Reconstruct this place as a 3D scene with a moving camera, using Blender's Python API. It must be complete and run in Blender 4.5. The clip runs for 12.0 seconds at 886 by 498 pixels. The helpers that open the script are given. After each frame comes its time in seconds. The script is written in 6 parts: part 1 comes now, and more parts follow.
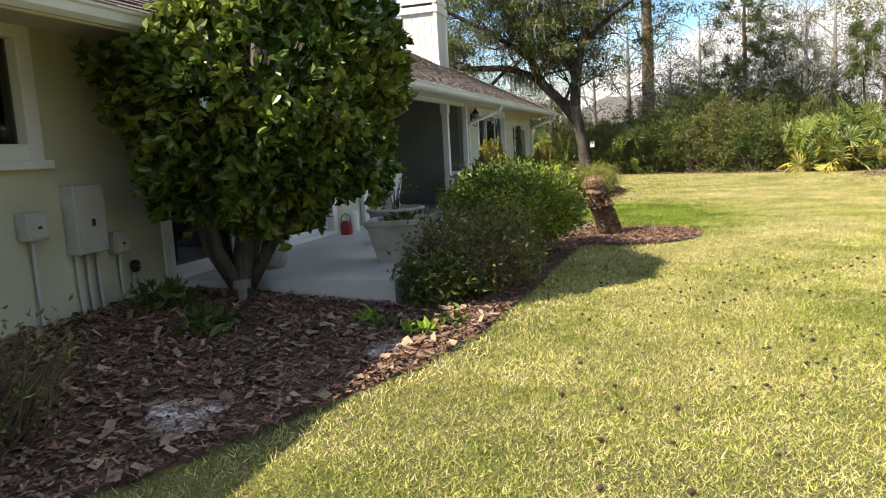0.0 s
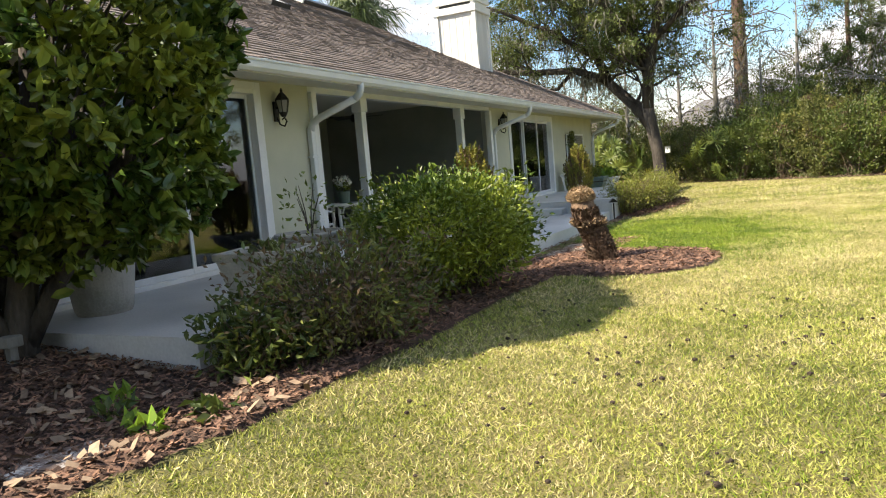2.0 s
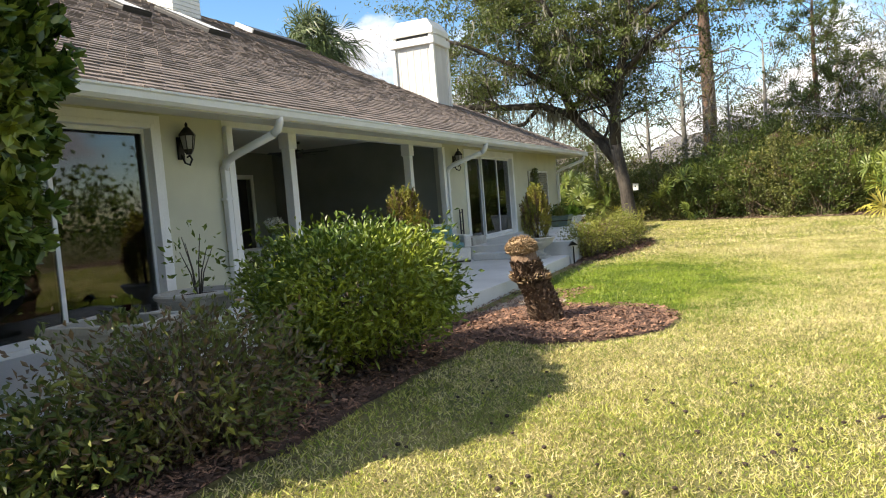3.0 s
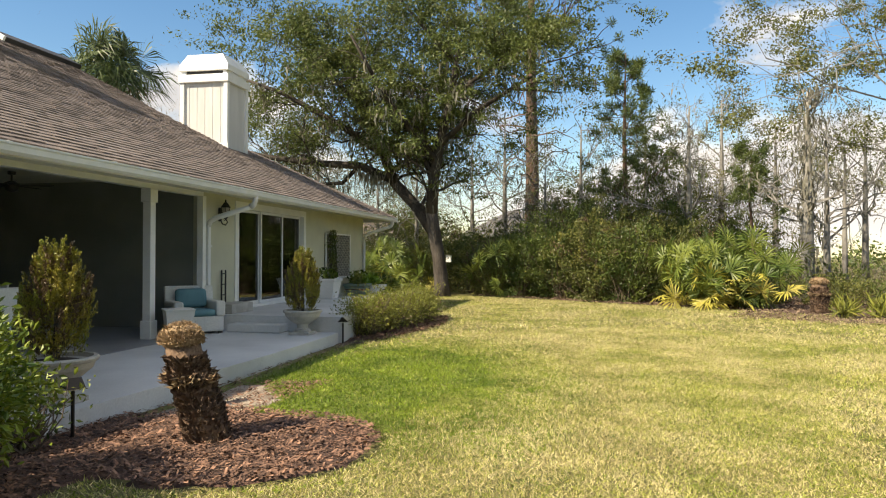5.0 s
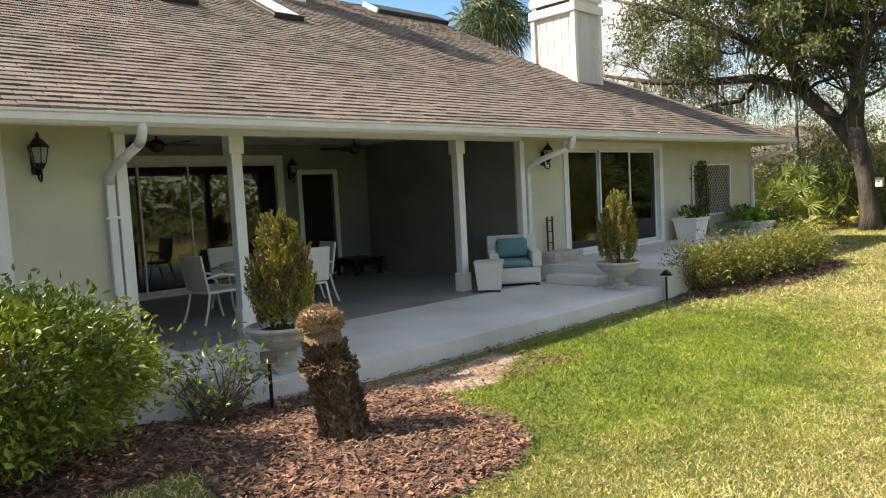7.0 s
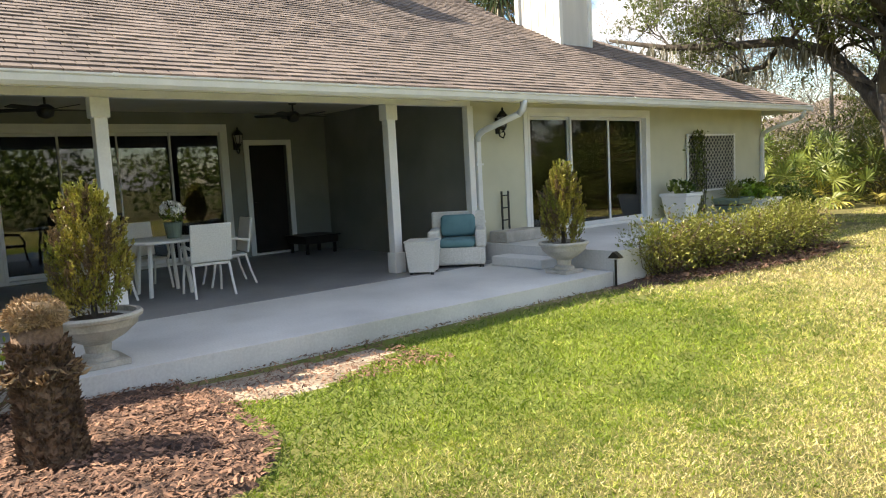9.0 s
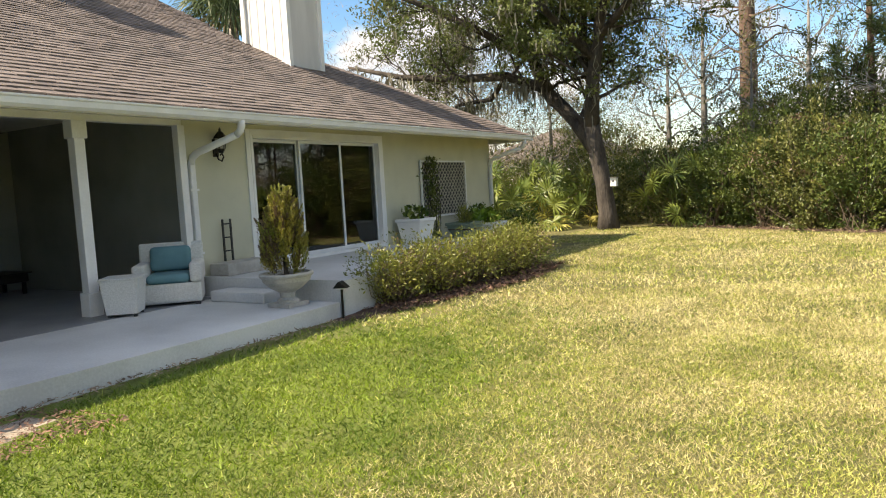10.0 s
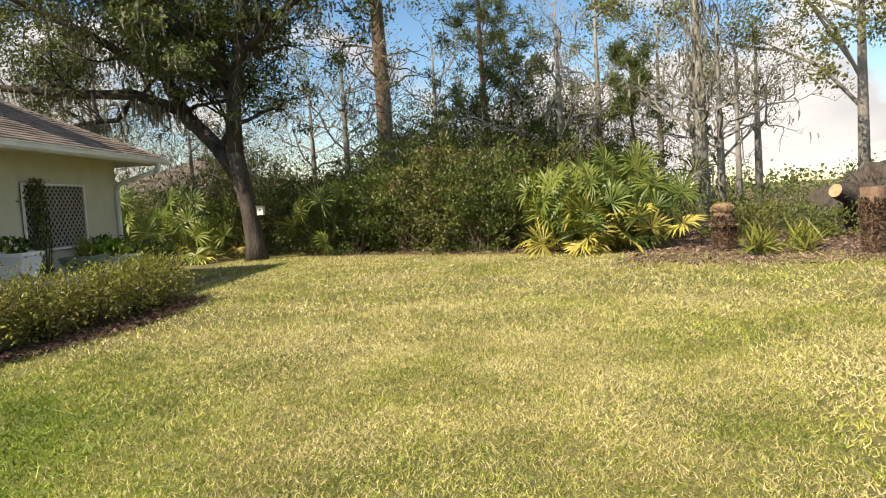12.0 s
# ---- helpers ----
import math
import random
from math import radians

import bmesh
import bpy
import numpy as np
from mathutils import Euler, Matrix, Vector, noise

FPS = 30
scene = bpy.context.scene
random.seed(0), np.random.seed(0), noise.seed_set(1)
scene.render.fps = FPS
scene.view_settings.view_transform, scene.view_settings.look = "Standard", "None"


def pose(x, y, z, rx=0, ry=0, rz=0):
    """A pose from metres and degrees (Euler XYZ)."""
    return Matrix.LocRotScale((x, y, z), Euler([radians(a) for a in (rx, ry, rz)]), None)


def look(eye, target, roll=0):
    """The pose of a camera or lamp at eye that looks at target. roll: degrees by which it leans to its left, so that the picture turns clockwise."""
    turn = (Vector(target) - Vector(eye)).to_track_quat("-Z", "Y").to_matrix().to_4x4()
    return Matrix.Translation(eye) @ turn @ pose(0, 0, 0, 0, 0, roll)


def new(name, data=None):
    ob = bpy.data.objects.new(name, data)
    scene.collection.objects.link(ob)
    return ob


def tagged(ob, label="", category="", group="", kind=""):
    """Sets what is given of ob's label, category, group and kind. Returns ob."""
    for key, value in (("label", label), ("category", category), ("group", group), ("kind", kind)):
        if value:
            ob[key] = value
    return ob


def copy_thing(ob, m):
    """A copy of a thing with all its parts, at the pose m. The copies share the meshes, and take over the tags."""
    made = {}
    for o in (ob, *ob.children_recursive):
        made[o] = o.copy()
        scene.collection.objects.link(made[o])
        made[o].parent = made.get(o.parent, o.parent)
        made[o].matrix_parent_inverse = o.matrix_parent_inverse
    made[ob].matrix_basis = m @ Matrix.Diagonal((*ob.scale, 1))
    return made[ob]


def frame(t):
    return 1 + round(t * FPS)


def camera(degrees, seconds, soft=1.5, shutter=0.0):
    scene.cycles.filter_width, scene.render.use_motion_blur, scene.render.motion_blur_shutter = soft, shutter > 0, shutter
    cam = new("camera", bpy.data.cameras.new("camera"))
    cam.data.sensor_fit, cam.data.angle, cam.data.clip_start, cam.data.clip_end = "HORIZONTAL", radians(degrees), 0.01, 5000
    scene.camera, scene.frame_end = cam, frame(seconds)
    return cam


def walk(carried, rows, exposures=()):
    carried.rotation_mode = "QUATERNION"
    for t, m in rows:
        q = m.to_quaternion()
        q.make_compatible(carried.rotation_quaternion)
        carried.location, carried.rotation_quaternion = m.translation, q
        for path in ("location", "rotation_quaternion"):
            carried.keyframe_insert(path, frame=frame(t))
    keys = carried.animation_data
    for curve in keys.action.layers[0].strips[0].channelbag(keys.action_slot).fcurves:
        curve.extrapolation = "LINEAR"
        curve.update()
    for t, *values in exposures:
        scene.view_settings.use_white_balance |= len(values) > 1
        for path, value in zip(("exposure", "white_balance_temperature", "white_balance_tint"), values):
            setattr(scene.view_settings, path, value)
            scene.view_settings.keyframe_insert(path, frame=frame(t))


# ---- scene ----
cam = camera(63.8, 12.0, soft=1.1)

PATH = [
    (0, (4.766, -12.371, 1.358), (4.175, -10.48, 1.083), -3.3),
    (0.5, (5.211, -11.909, 1.33), (4.517, -10.059, 1.018), -3.4),
    (1, (5.513, -11.116, 1.234), (4.684, -9.346, 0.809), -5.3),
    (1.5, (5.759, -10.441, 1.172), (4.928, -8.634, 0.963), -2.2),
    (2, (5.98, -9.827, 1.171), (5.109, -8.04, 0.953), -4.9),
    (2.5, (6.023, -9.25, 1.181), (5.112, -7.475, 1.043), -5.9),
    (3, (6.048, -8.584, 1.268), (5.238, -6.76, 1.136), -4.6),
    (3.2, (6.106, -8.359, 1.288), (5.308, -6.528, 1.183), -2.7),
    (4.8, (6.738, -6.676, 1.336), (6.285, -4.728, 1.354), 0.4),
    (5, (6.823, -6.429, 1.362), (6.429, -4.468, 1.38), 0.2),
    (5.5, (7.246, -5.973, 1.466), (6.738, -4.039, 1.429), -0.5),
    (6, (7.545, -5.502, 1.441), (6.752, -3.666, 1.402), -0.4),
    (6.5, (7.872, -4.921, 1.525), (6.566, -3.408, 1.461), -1.9),
    (6.7, (7.927, -4.653, 1.588), (6.535, -3.223, 1.467), -2.5),
    (8.3, (8.313, -2.778, 1.525), (6.792, -1.495, 1.322), -4.1),
    (8.5, (8.294, -2.583, 1.515), (6.719, -1.37, 1.297), -3.6),
    (9, (8.314, -2.21, 1.413), (6.785, -0.939, 1.201), -3.0),
    (9.5, (8.274, -1.764, 1.354), (7.012, -0.226, 1.151), -1.6),
    (10, (8.245, -1.42, 1.357), (7.22, 0.289, 1.185), -3.2),
    (10.5, (8.252, -1.117, 1.372), (7.243, 0.603, 1.222), -4.8),
    (11, (8.141, -0.912, 1.342), (7.214, 0.858, 1.244), -4.7),
    (11.5, (8.128, -0.701, 1.189), (7.592, 1.224, 1.105), -4.8),
    (12, (8.019, -0.578, 1.168), (7.908, 1.415, 1.037), -3.5),
]
walk(cam, [(t, look(eye, target, roll)) for t, eye, target, roll in PATH],
     exposures=[(0.0, 1.0, 7050, 12), (2.5, 1.16, 7050, 12), (3.2, 1.1, 7050, 12), (4.8, 0.76, 7550, 11), (5.5, 0.78, 7700, 11), (6.5, 1.0, 7700, 11), (8.5, 1.33, 7450, 13), (9.0, 1.45, 7450, 13), (9.5, 1.35, 7450, 13), (10.5, 0.95, 7450, 13), (11.5, 0.95, 7450, 13), (12.0, 0.7, 7450, 12)])

# ---------- light ----------
SUN_ELEV = radians(43.5)
SUN_H = Vector((-0.735, -0.678, 0)).normalized()          # horizontal way towards the sun
sun_dir = Vector((SUN_H.x * math.cos(SUN_ELEV), SUN_H.y * math.cos(SUN_ELEV), math.sin(SUN_ELEV)))
sun = new("sun", bpy.data.lights.new("sun", "SUN"))
sun.data.energy, sun.data.angle, sun.data.color = 5.0, radians(0.53), (1.0, 0.93, 0.8)
sun.rotation_mode = "QUATERNION"
sun.rotation_quaternion = sun_dir.to_track_quat("Z", "Y")

world = bpy.data.worlds.new("world")
scene.world = world
world.use_nodes = True
wn, wl = world.node_tree.nodes, world.node_tree.links
wn.clear()


def wnode(kind, **inputs):
    n = wn.new(kind)
    for k, v in inputs.items():
        n.inputs[k.replace("_", " ")].default_value = v
    return n


sky = wn.new("ShaderNodeTexSky")
sky.sky_type, sky.sun_disc = "NISHITA", False
sky.sun_elevation, sky.sun_rotation = SUN_ELEV, math.atan2(SUN_H.x, SUN_H.y)
sky.dust_density, sky.ozone_density, sky.air_density = 0.3, 1.6, 1.0
coord = wn.new("ShaderNodeTexCoord")
stretch = wn.new("ShaderNodeMapping")
stretch.inputs["Scale"].default_value = (1.0, 1.0, 1.7)
stretch.inputs["Location"].default_value = (0.9, 0.2, 0.35)
wl.new(coord.outputs["Generated"], stretch.inputs["Vector"])
puff = wnode("ShaderNodeTexNoise", Scale=3.2, Detail=8.0, Roughness=0.52)
wl.new(stretch.outputs["Vector"], puff.inputs["Vector"])
cover = wn.new("ShaderNodeValToRGB")
cover.color_ramp.elements[0].position, cover.color_ramp.elements[1].position = 0.50, 0.57
wl.new(puff.outputs["Fac"], cover.inputs["Fac"])
shade = wn.new("ShaderNodeValToRGB")
shade.color_ramp.elements[0].position, shade.color_ramp.elements[1].position = 0.35, 0.7
shade.color_ramp.elements[0].color, shade.color_ramp.elements[1].color = (7.6, 7.6, 7.7, 1), (4.3, 4.6, 5.2, 1)
puff2 = wnode("ShaderNodeTexNoise", Scale=4.5, Detail=6.0, Roughness=0.5)
wl.new(stretch.outputs["Vector"], puff2.inputs["Vector"])
wl.new(puff2.outputs["Fac"], shade.inputs["Fac"])
wmix = wn.new("ShaderNodeMix")
wmix.data_type = "RGBA"
wl.new(cover.outputs["Color"], wmix.inputs["Factor"])
tone = wnode("ShaderNodeHueSaturation", Saturation=1.28, Value=1.18)
wl.new(sky.outputs["Color"], tone.inputs["Color"])
wl.new(tone.outputs["Color"], wmix.inputs[6])
wl.new(shade.outputs["Color"], wmix.inputs[7])
bg = wnode("ShaderNodeBackground", Strength=0.094)
wl.new(wmix.outputs[2], bg.inputs["Color"])
wout = wn.new("ShaderNodeOutputWorld")
wl.new(bg.outputs["Background"], wout.inputs["Surface"])


# ---------- materials ----------
def mat(name, c1, c2=None, rough=0.7, metal=0.0, scale=6.0, fine=60.0, bump=0.15, dist=0.01, spread=0.0, island=False,
        detail=6.0, stretch=(1, 1, 1), spec=0.5, lo=0.35, hi=0.65, trans=0.0):
    """A surface of two colours mixed by coarse and fine noise, with fine relief; spread varies it piece by piece."""
    m = bpy.data.materials.new(name)
    m.use_nodes = True
    n, l = m.node_tree.nodes, m.node_tree.links
    b = n["Principled BSDF"]
    b.inputs["Roughness"].default_value, b.inputs["Metallic"].default_value = rough, metal
    b.inputs["Specular IOR Level"].default_value = spec
    c2 = c2 or tuple(x * 0.8 for x in c1)
    tc, mp = n.new("ShaderNodeTexCoord"), n.new("ShaderNodeMapping")
    mp.inputs["Scale"].default_value = stretch
    l.new(tc.outputs["Object"], mp.inputs["Vector"])
    a, f = n.new("ShaderNodeTexNoise"), n.new("ShaderNodeTexNoise")
    for node, s in ((a, scale), (f, fine)):
        node.inputs["Scale"].default_value, node.inputs["Detail"].default_value = s, detail
        l.new(mp.outputs["Vector"], node.inputs["Vector"])
    add = n.new("ShaderNodeMath")
    add.operation, add.inputs[1].default_value = "MULTIPLY_ADD", 0.45
    sub = n.new("ShaderNodeMath")
    sub.operation, sub.inputs[1].default_value = "SUBTRACT", 0.225
    l.new(f.outputs["Fac"], add.inputs[0])
    l.new(a.outputs["Fac"], add.inputs[2])
    l.new(add.outputs[0], sub.inputs[0])
    ramp = n.new("ShaderNodeValToRGB")
    ramp.color_ramp.elements[0].position, ramp.color_ramp.elements[1].position = lo, hi
    ramp.color_ramp.elements[0].color, ramp.color_ramp.elements[1].color = (*c1, 1), (*c2, 1)
    l.new(sub.outputs[0], ramp.inputs["Fac"])
    out = ramp.outputs["Color"]
    if spread:
        src = n.new("ShaderNodeNewGeometry") if island else n.new("ShaderNodeObjectInfo")
        rnd = src.outputs["Random Per Island"] if island else src.outputs["Random"]
        mr = n.new("ShaderNodeMapRange")
        mr.inputs["To Min"].default_value, mr.inputs["To Max"].default_value = 1 - spread, 1 + spread
        l.new(rnd, mr.inputs["Value"])
        hs = n.new("ShaderNodeHueSaturation")
        l.new(mr.outputs["Result"], hs.inputs["Value"])
        l.new(out, hs.inputs["Color"])
        out = hs.outputs["Color"]
    l.new(out, b.inputs["Base Color"])
    if bump:
        bp = n.new("ShaderNodeBump")
        bp.inputs["Strength"].default_value, bp.inputs["Distance"].default_value = bump, dist
        l.new(f.outputs["Fac"], bp.inputs["Height"])
        l.new(bp.outputs["Normal"], b.inputs["Normal"])
    if trans:
        t = n.new("ShaderNodeBsdfTranslucent")
        l.new(out, t.inputs["Color"])
        ms = n.new("ShaderNodeMixShader")
        ms.inputs["Fac"].default_value = trans
        l.new(b.outputs["BSDF"], ms.inputs[1])
        l.new(t.outputs["BSDF"], ms.inputs[2])
        l.new(ms.outputs["Shader"], n["Material Output"].inputs["Surface"])
    return m


def leaf_mat(name, c1, c2, rough=0.45, trans=0.25, spread=0.35):
    return mat(name, c1, c2, rough=rough, scale=1.2, fine=9.0, bump=0.0, spread=spread, island=True, trans=trans, detail=2.0, spec=0.4)


STUCCO = mat("stucco", (0.575, 0.565, 0.425), (0.49, 0.485, 0.365), rough=0.9, scale=1.3, fine=90, bump=0.35, dist=0.006)
# the cream stucco again, darkened: porch shade is put into its colour
STUCCO_SHADED = mat("shaded_stucco", (0.245, 0.255, 0.225), (0.195, 0.205, 0.18), rough=0.9, scale=1.3, fine=90, bump=0.35, dist=0.006)
# darker floor: the shade under the porch roof is put into the colour
PORCHFLOOR_SHADED = mat("porch_floor_shaded", (0.28, 0.29, 0.30), (0.20, 0.21, 0.22), rough=0.5, scale=1.1, fine=45, bump=0.12, dist=0.004)
WHITE = mat("white_paint", (0.80, 0.80, 0.77), (0.72, 0.72, 0.69), rough=0.5, scale=2.5, fine=40, bump=0.08, dist=0.003)
SIDING = mat("painted_siding", (0.62, 0.615, 0.59), (0.54, 0.535, 0.51), rough=0.7, scale=2, fine=60, bump=0.25, dist=0.004, stretch=(3, 3, 0.4))
CEIL = mat("ceiling_paint", (0.68, 0.66, 0.58), (0.62, 0.6, 0.52), rough=0.8, scale=2, fine=70, bump=0.15, dist=0.004)
CONCRETE = mat("painted_concrete", (0.68, 0.69, 0.68), (0.47, 0.48, 0.475), rough=0.5, scale=0.9, fine=45, bump=0.18, dist=0.004, lo=0.3, hi=0.7)
STONE = mat("cast_stone", (0.50, 0.48, 0.43), (0.34, 0.33, 0.29), rough=0.9, scale=5, fine=55, bump=0.4, dist=0.008)
SHINGLE = mat("asphalt_shingle", (0.235, 0.19, 0.165), (0.14, 0.114, 0.102), rough=0.95, scale=2.0, fine=120, bump=0.6, dist=0.004, spread=0.1, island=True)
SHINGLE_ONE = mat("asphalt_shingle_piece", (0.235, 0.19, 0.165), (0.14, 0.114, 0.102), rough=0.95, scale=2.0, fine=120, bump=0.6, dist=0.004, spread=0.1)
DARKROOF = mat("roof_underlay", (0.05, 0.042, 0.036), (0.035, 0.03, 0.026), rough=1.0, scale=3, fine=80)
BLACK = mat("black_iron", (0.018, 0.017, 0.016), (0.03, 0.026, 0.022), rough=0.45, metal=0.6, scale=8, fine=60, bump=0.1, dist=0.002)
DARK = mat("dark_bronze", (0.03, 0.028, 0.026), (0.02, 0.02, 0.02), rough=0.5, scale=8, fine=60, bump=0.05)
ALU = mat("white_aluminium", (0.74, 0.75, 0.74), (0.66, 0.67, 0.66), rough=0.4, scale=3, fine=50, bump=0.05)
BARK = mat("oak_bark", (0.034, 0.028, 0.023), (0.095, 0.08, 0.066), rough=0.95, scale=4, fine=28, bump=1.0, dist=0.03, stretch=(1, 1, 0.3))
PINEBARK = mat("pine_bark", (0.085, 0.052, 0.037), (0.16, 0.105, 0.075), rough=0.95, scale=4, fine=20, bump=1.0, dist=0.03, stretch=(1, 1, 0.25))
GREYBARK = mat("grey_bark", (0.19, 0.18, 0.16), (0.31, 0.295, 0.265), rough=0.95, scale=4, fine=24, bump=0.8, dist=0.02, stretch=(1, 1, 0.3))
FIBRE = mat("palm_fibre", (0.075, 0.046, 0.03), (0.16, 0.105, 0.068), rough=0.95, scale=9, fine=50, bump=0.9, dist=0.02, spread=0.4, island=True)
STRAW = mat("dry_fibre", (0.40, 0.29, 0.17), (0.26, 0.175, 0.10), rough=0.95, scale=9, fine=50, bump=0.5, dist=0.01, spread=0.35, island=True)
MULCH = mat("wood_mulch", (0.13, 0.072, 0.05), (0.05, 0.03, 0.022), rough=0.95, scale=5, fine=40, bump=1.0, dist=0.03)
CHIP = mat("mulch_chip", (0.29, 0.16, 0.102), (0.09, 0.05, 0.035), rough=0.9, scale=8, fine=50, bump=0.3, dist=0.004, spread=0.55, island=True)
DRYLEAF = mat("dry_leaf", (0.31, 0.225, 0.15), (0.18, 0.12, 0.08), rough=0.8, scale=8, fine=50, bump=0.1, spread=0.45, island=True)
SAND = mat("bare_sand", (0.43, 0.37, 0.29), (0.22, 0.175, 0.13), rough=1.0, scale=4, fine=60, bump=0.5, dist=0.01)
MOSS = mat("hanging_moss", (0.29, 0.28, 0.22), (0.2, 0.19, 0.145), rough=0.95, scale=3, fine=30, bump=0.0, spread=0.3, island=True, trans=0.3)
L_OAK = leaf_mat("oak_leaf", (0.085, 0.12, 0.03), (0.15, 0.175, 0.045))
L_MAG = leaf_mat("magnolia_leaf", (0.06, 0.11, 0.022), (0.20, 0.245, 0.045), rough=0.22, trans=0.14, spread=0.55)
L_BUSH = leaf_mat("shrub_leaf", (0.075, 0.13, 0.016), (0.265, 0.31, 0.035), trans=0.12)
L_HEDGE = leaf_mat("hedge_leaf", (0.15, 0.18, 0.03), (0.27, 0.265, 0.055), trans=0.25)
TWIG = mat("brown_twig", (0.15, 0.11, 0.078), (0.09, 0.066, 0.046), rough=0.9, scale=8, fine=50, bump=0.2)
L_THIN = leaf_mat("thinned_shrub_leaf", (0.095, 0.13, 0.028), (0.165, 0.175, 0.045), trans=0.25)
L_WOOD = leaf_mat("woodland_leaf", (0.05, 0.085, 0.02), (0.135, 0.17, 0.034), trans=0.25)
L_WOOD2 = leaf_mat("woodland_leaf_olive", (0.09, 0.11, 0.03), (0.19, 0.19, 0.05), trans=0.25)
L_PINE = leaf_mat("pine_needle", (0.07, 0.11, 0.03), (0.12, 0.15, 0.04), trans=0.2)
L_PALM = leaf_mat("palm_frond", (0.075, 0.125, 0.025), (0.20, 0.235, 0.045), trans=0.25)
L_CYP = leaf_mat("cypress_leaf", (0.21, 0.23, 0.035), (0.40, 0.32, 0.07), trans=0.2)
L_DRY = leaf_mat("withered_leaf", (0.17, 0.115, 0.06), (0.12, 0.085, 0.05), trans=0.2)
L_LIME = leaf_mat("lime_leaf", (0.22, 0.33, 0.03), (0.14, 0.26, 0.03), trans=0.35)
TEAL = mat("teal_fabric", (0.13, 0.27, 0.30), (0.10, 0.22, 0.25), rough=0.95, scale=5, fine=200, bump=0.3, dist=0.002)
WICKER = mat("white_wicker", (0.74, 0.74, 0.70), (0.60, 0.60, 0.56), rough=0.7, scale=60, fine=160, bump=0.8, dist=0.006)
RED = mat("red_enamel", (0.35, 0.025, 0.02), (0.25, 0.02, 0.015), rough=0.4)
GREENPOT = mat("green_glazed_pot", (0.16, 0.22, 0.17), (0.11, 0.16, 0.13), rough=0.5, scale=5, fine=40)
SOIL = mat("potting_soil", (0.035, 0.025, 0.018), (0.06, 0.042, 0.03), rough=1.0, scale=12, fine=60, bump=1.0, dist=0.01)
GREYBOX = mat("grey_meter_paint", (0.50, 0.51, 0.47), (0.43, 0.44, 0.41), rough=0.6, scale=3, fine=50)
LATTICE = mat("weathered_lattice", (0.46, 0.44, 0.37), (0.36, 0.34, 0.29), rough=0.8, scale=4, fine=60)
# for rooms added behind the glass; their gloom is put into the colour
INSIDE = mat("interior_gloom", (0.10, 0.09, 0.08), (0.07, 0.065, 0.06), rough=0.9)
CURTAIN = mat("curtain_cloth", (0.34, 0.33, 0.30), (0.28, 0.27, 0.25), rough=0.95, scale=2, fine=60)


def glass_mat(name, tint, rough=0.02, mix=0.82):
    m = bpy.data.materials.new(name)
    m.use_nodes = True
    n, l = m.node_tree.nodes, m.node_tree.links
    n.remove(n["Principled BSDF"])
    g, t, ms = n.new("ShaderNodeBsdfGlossy"), n.new("ShaderNodeBsdfTransparent"), n.new("ShaderNodeMixShader")
    g.inputs["Roughness"].default_value = rough
    g.inputs["Color"].default_value = (0.9, 0.92, 0.93, 1)
    t.inputs["Color"].default_value = (*tint, 1)
    fr = n.new("ShaderNodeFresnel")
    fr.inputs["IOR"].default_value = 1.75
    l.new(fr.outputs[0], ms.inputs["Fac"])
    l.new(t.outputs[0], ms.inputs[1])
    l.new(g.outputs[0], ms.inputs[2])
    l.new(ms.outputs[0], n["Material Output"].inputs["Surface"])
    return m


GLASS = glass_mat("tinted_glass", (0.35, 0.37, 0.37))
SKYGLASS = glass_mat("skylight_glass", (0.5, 0.52, 0.54))


# ---------- mesh helpers ----------
def mesh_ob(name, bm, material, parent=None, smooth=False):
    me = bpy.data.meshes.new(name)
    bm.normal_update()
    bm.to_mesh(me)
    bm.free()
    if smooth:
        for p in me.polygons:
            p.use_smooth = True
    me.materials.append(material)
    ob = new(name, me)
    ob.parent = parent
    return ob


def part(name, bm, material, parent, label="", smooth=False):
    ob = mesh_ob(name, bm, material, parent, smooth)
    return tagged(ob, label) if label else ob


def pydata(name, verts, faces, material, parent=None, smooth=False):
    me = bpy.data.meshes.new(name)
    me.from_pydata(verts, [], faces)
    me.update()
    if smooth:
        for p in me.polygons:
            p.use_smooth = True
    me.materials.append(material)
    ob = new(name, me)
    ob.parent = parent
    return ob


def thing(name, label, category, at=(0, 0, 0), rz=0.0, group="", kind=""):
    ob = new(name)
    ob.matrix_basis = pose(*at, 0, 0, rz)
    ob.empty_display_size = 0.1
    return tagged(ob, label, category, group, kind)


def box(bm, x0, x1, y0, y1, z0, z1, bevel=0.0, m=None):
    vs = [bm.verts.new((x, y, z)) for x in (x0, x1) for y in (y0, y1) for z in (z0, z1)]
    fs = [(0, 1, 3, 2), (4, 6, 7, 5), (0, 4, 5, 1), (2, 3, 7, 6), (0, 2, 6, 4), (1, 5, 7, 3)]
    faces = [bm.faces.new([vs[i] for i in f]) for f in fs]
    if bevel:
        es = list({e for f in faces for e in f.edges})
        r = bmesh.ops.bevel(bm, geom=es, offset=bevel, segments=2, affect="EDGES", profile=0.5)
        vs = list({v for f in r["faces"] for v in f.verts} | {v for v in vs if v.is_valid})
    if m is not None:
        bmesh.ops.transform(bm, matrix=m, verts=[v for v in vs if v.is_valid])
    return vs


def boxes(*rows, bevel=0.0):
    bm = bmesh.new()
    for r in rows:
        box(bm, *r, bevel=bevel)
    return bm


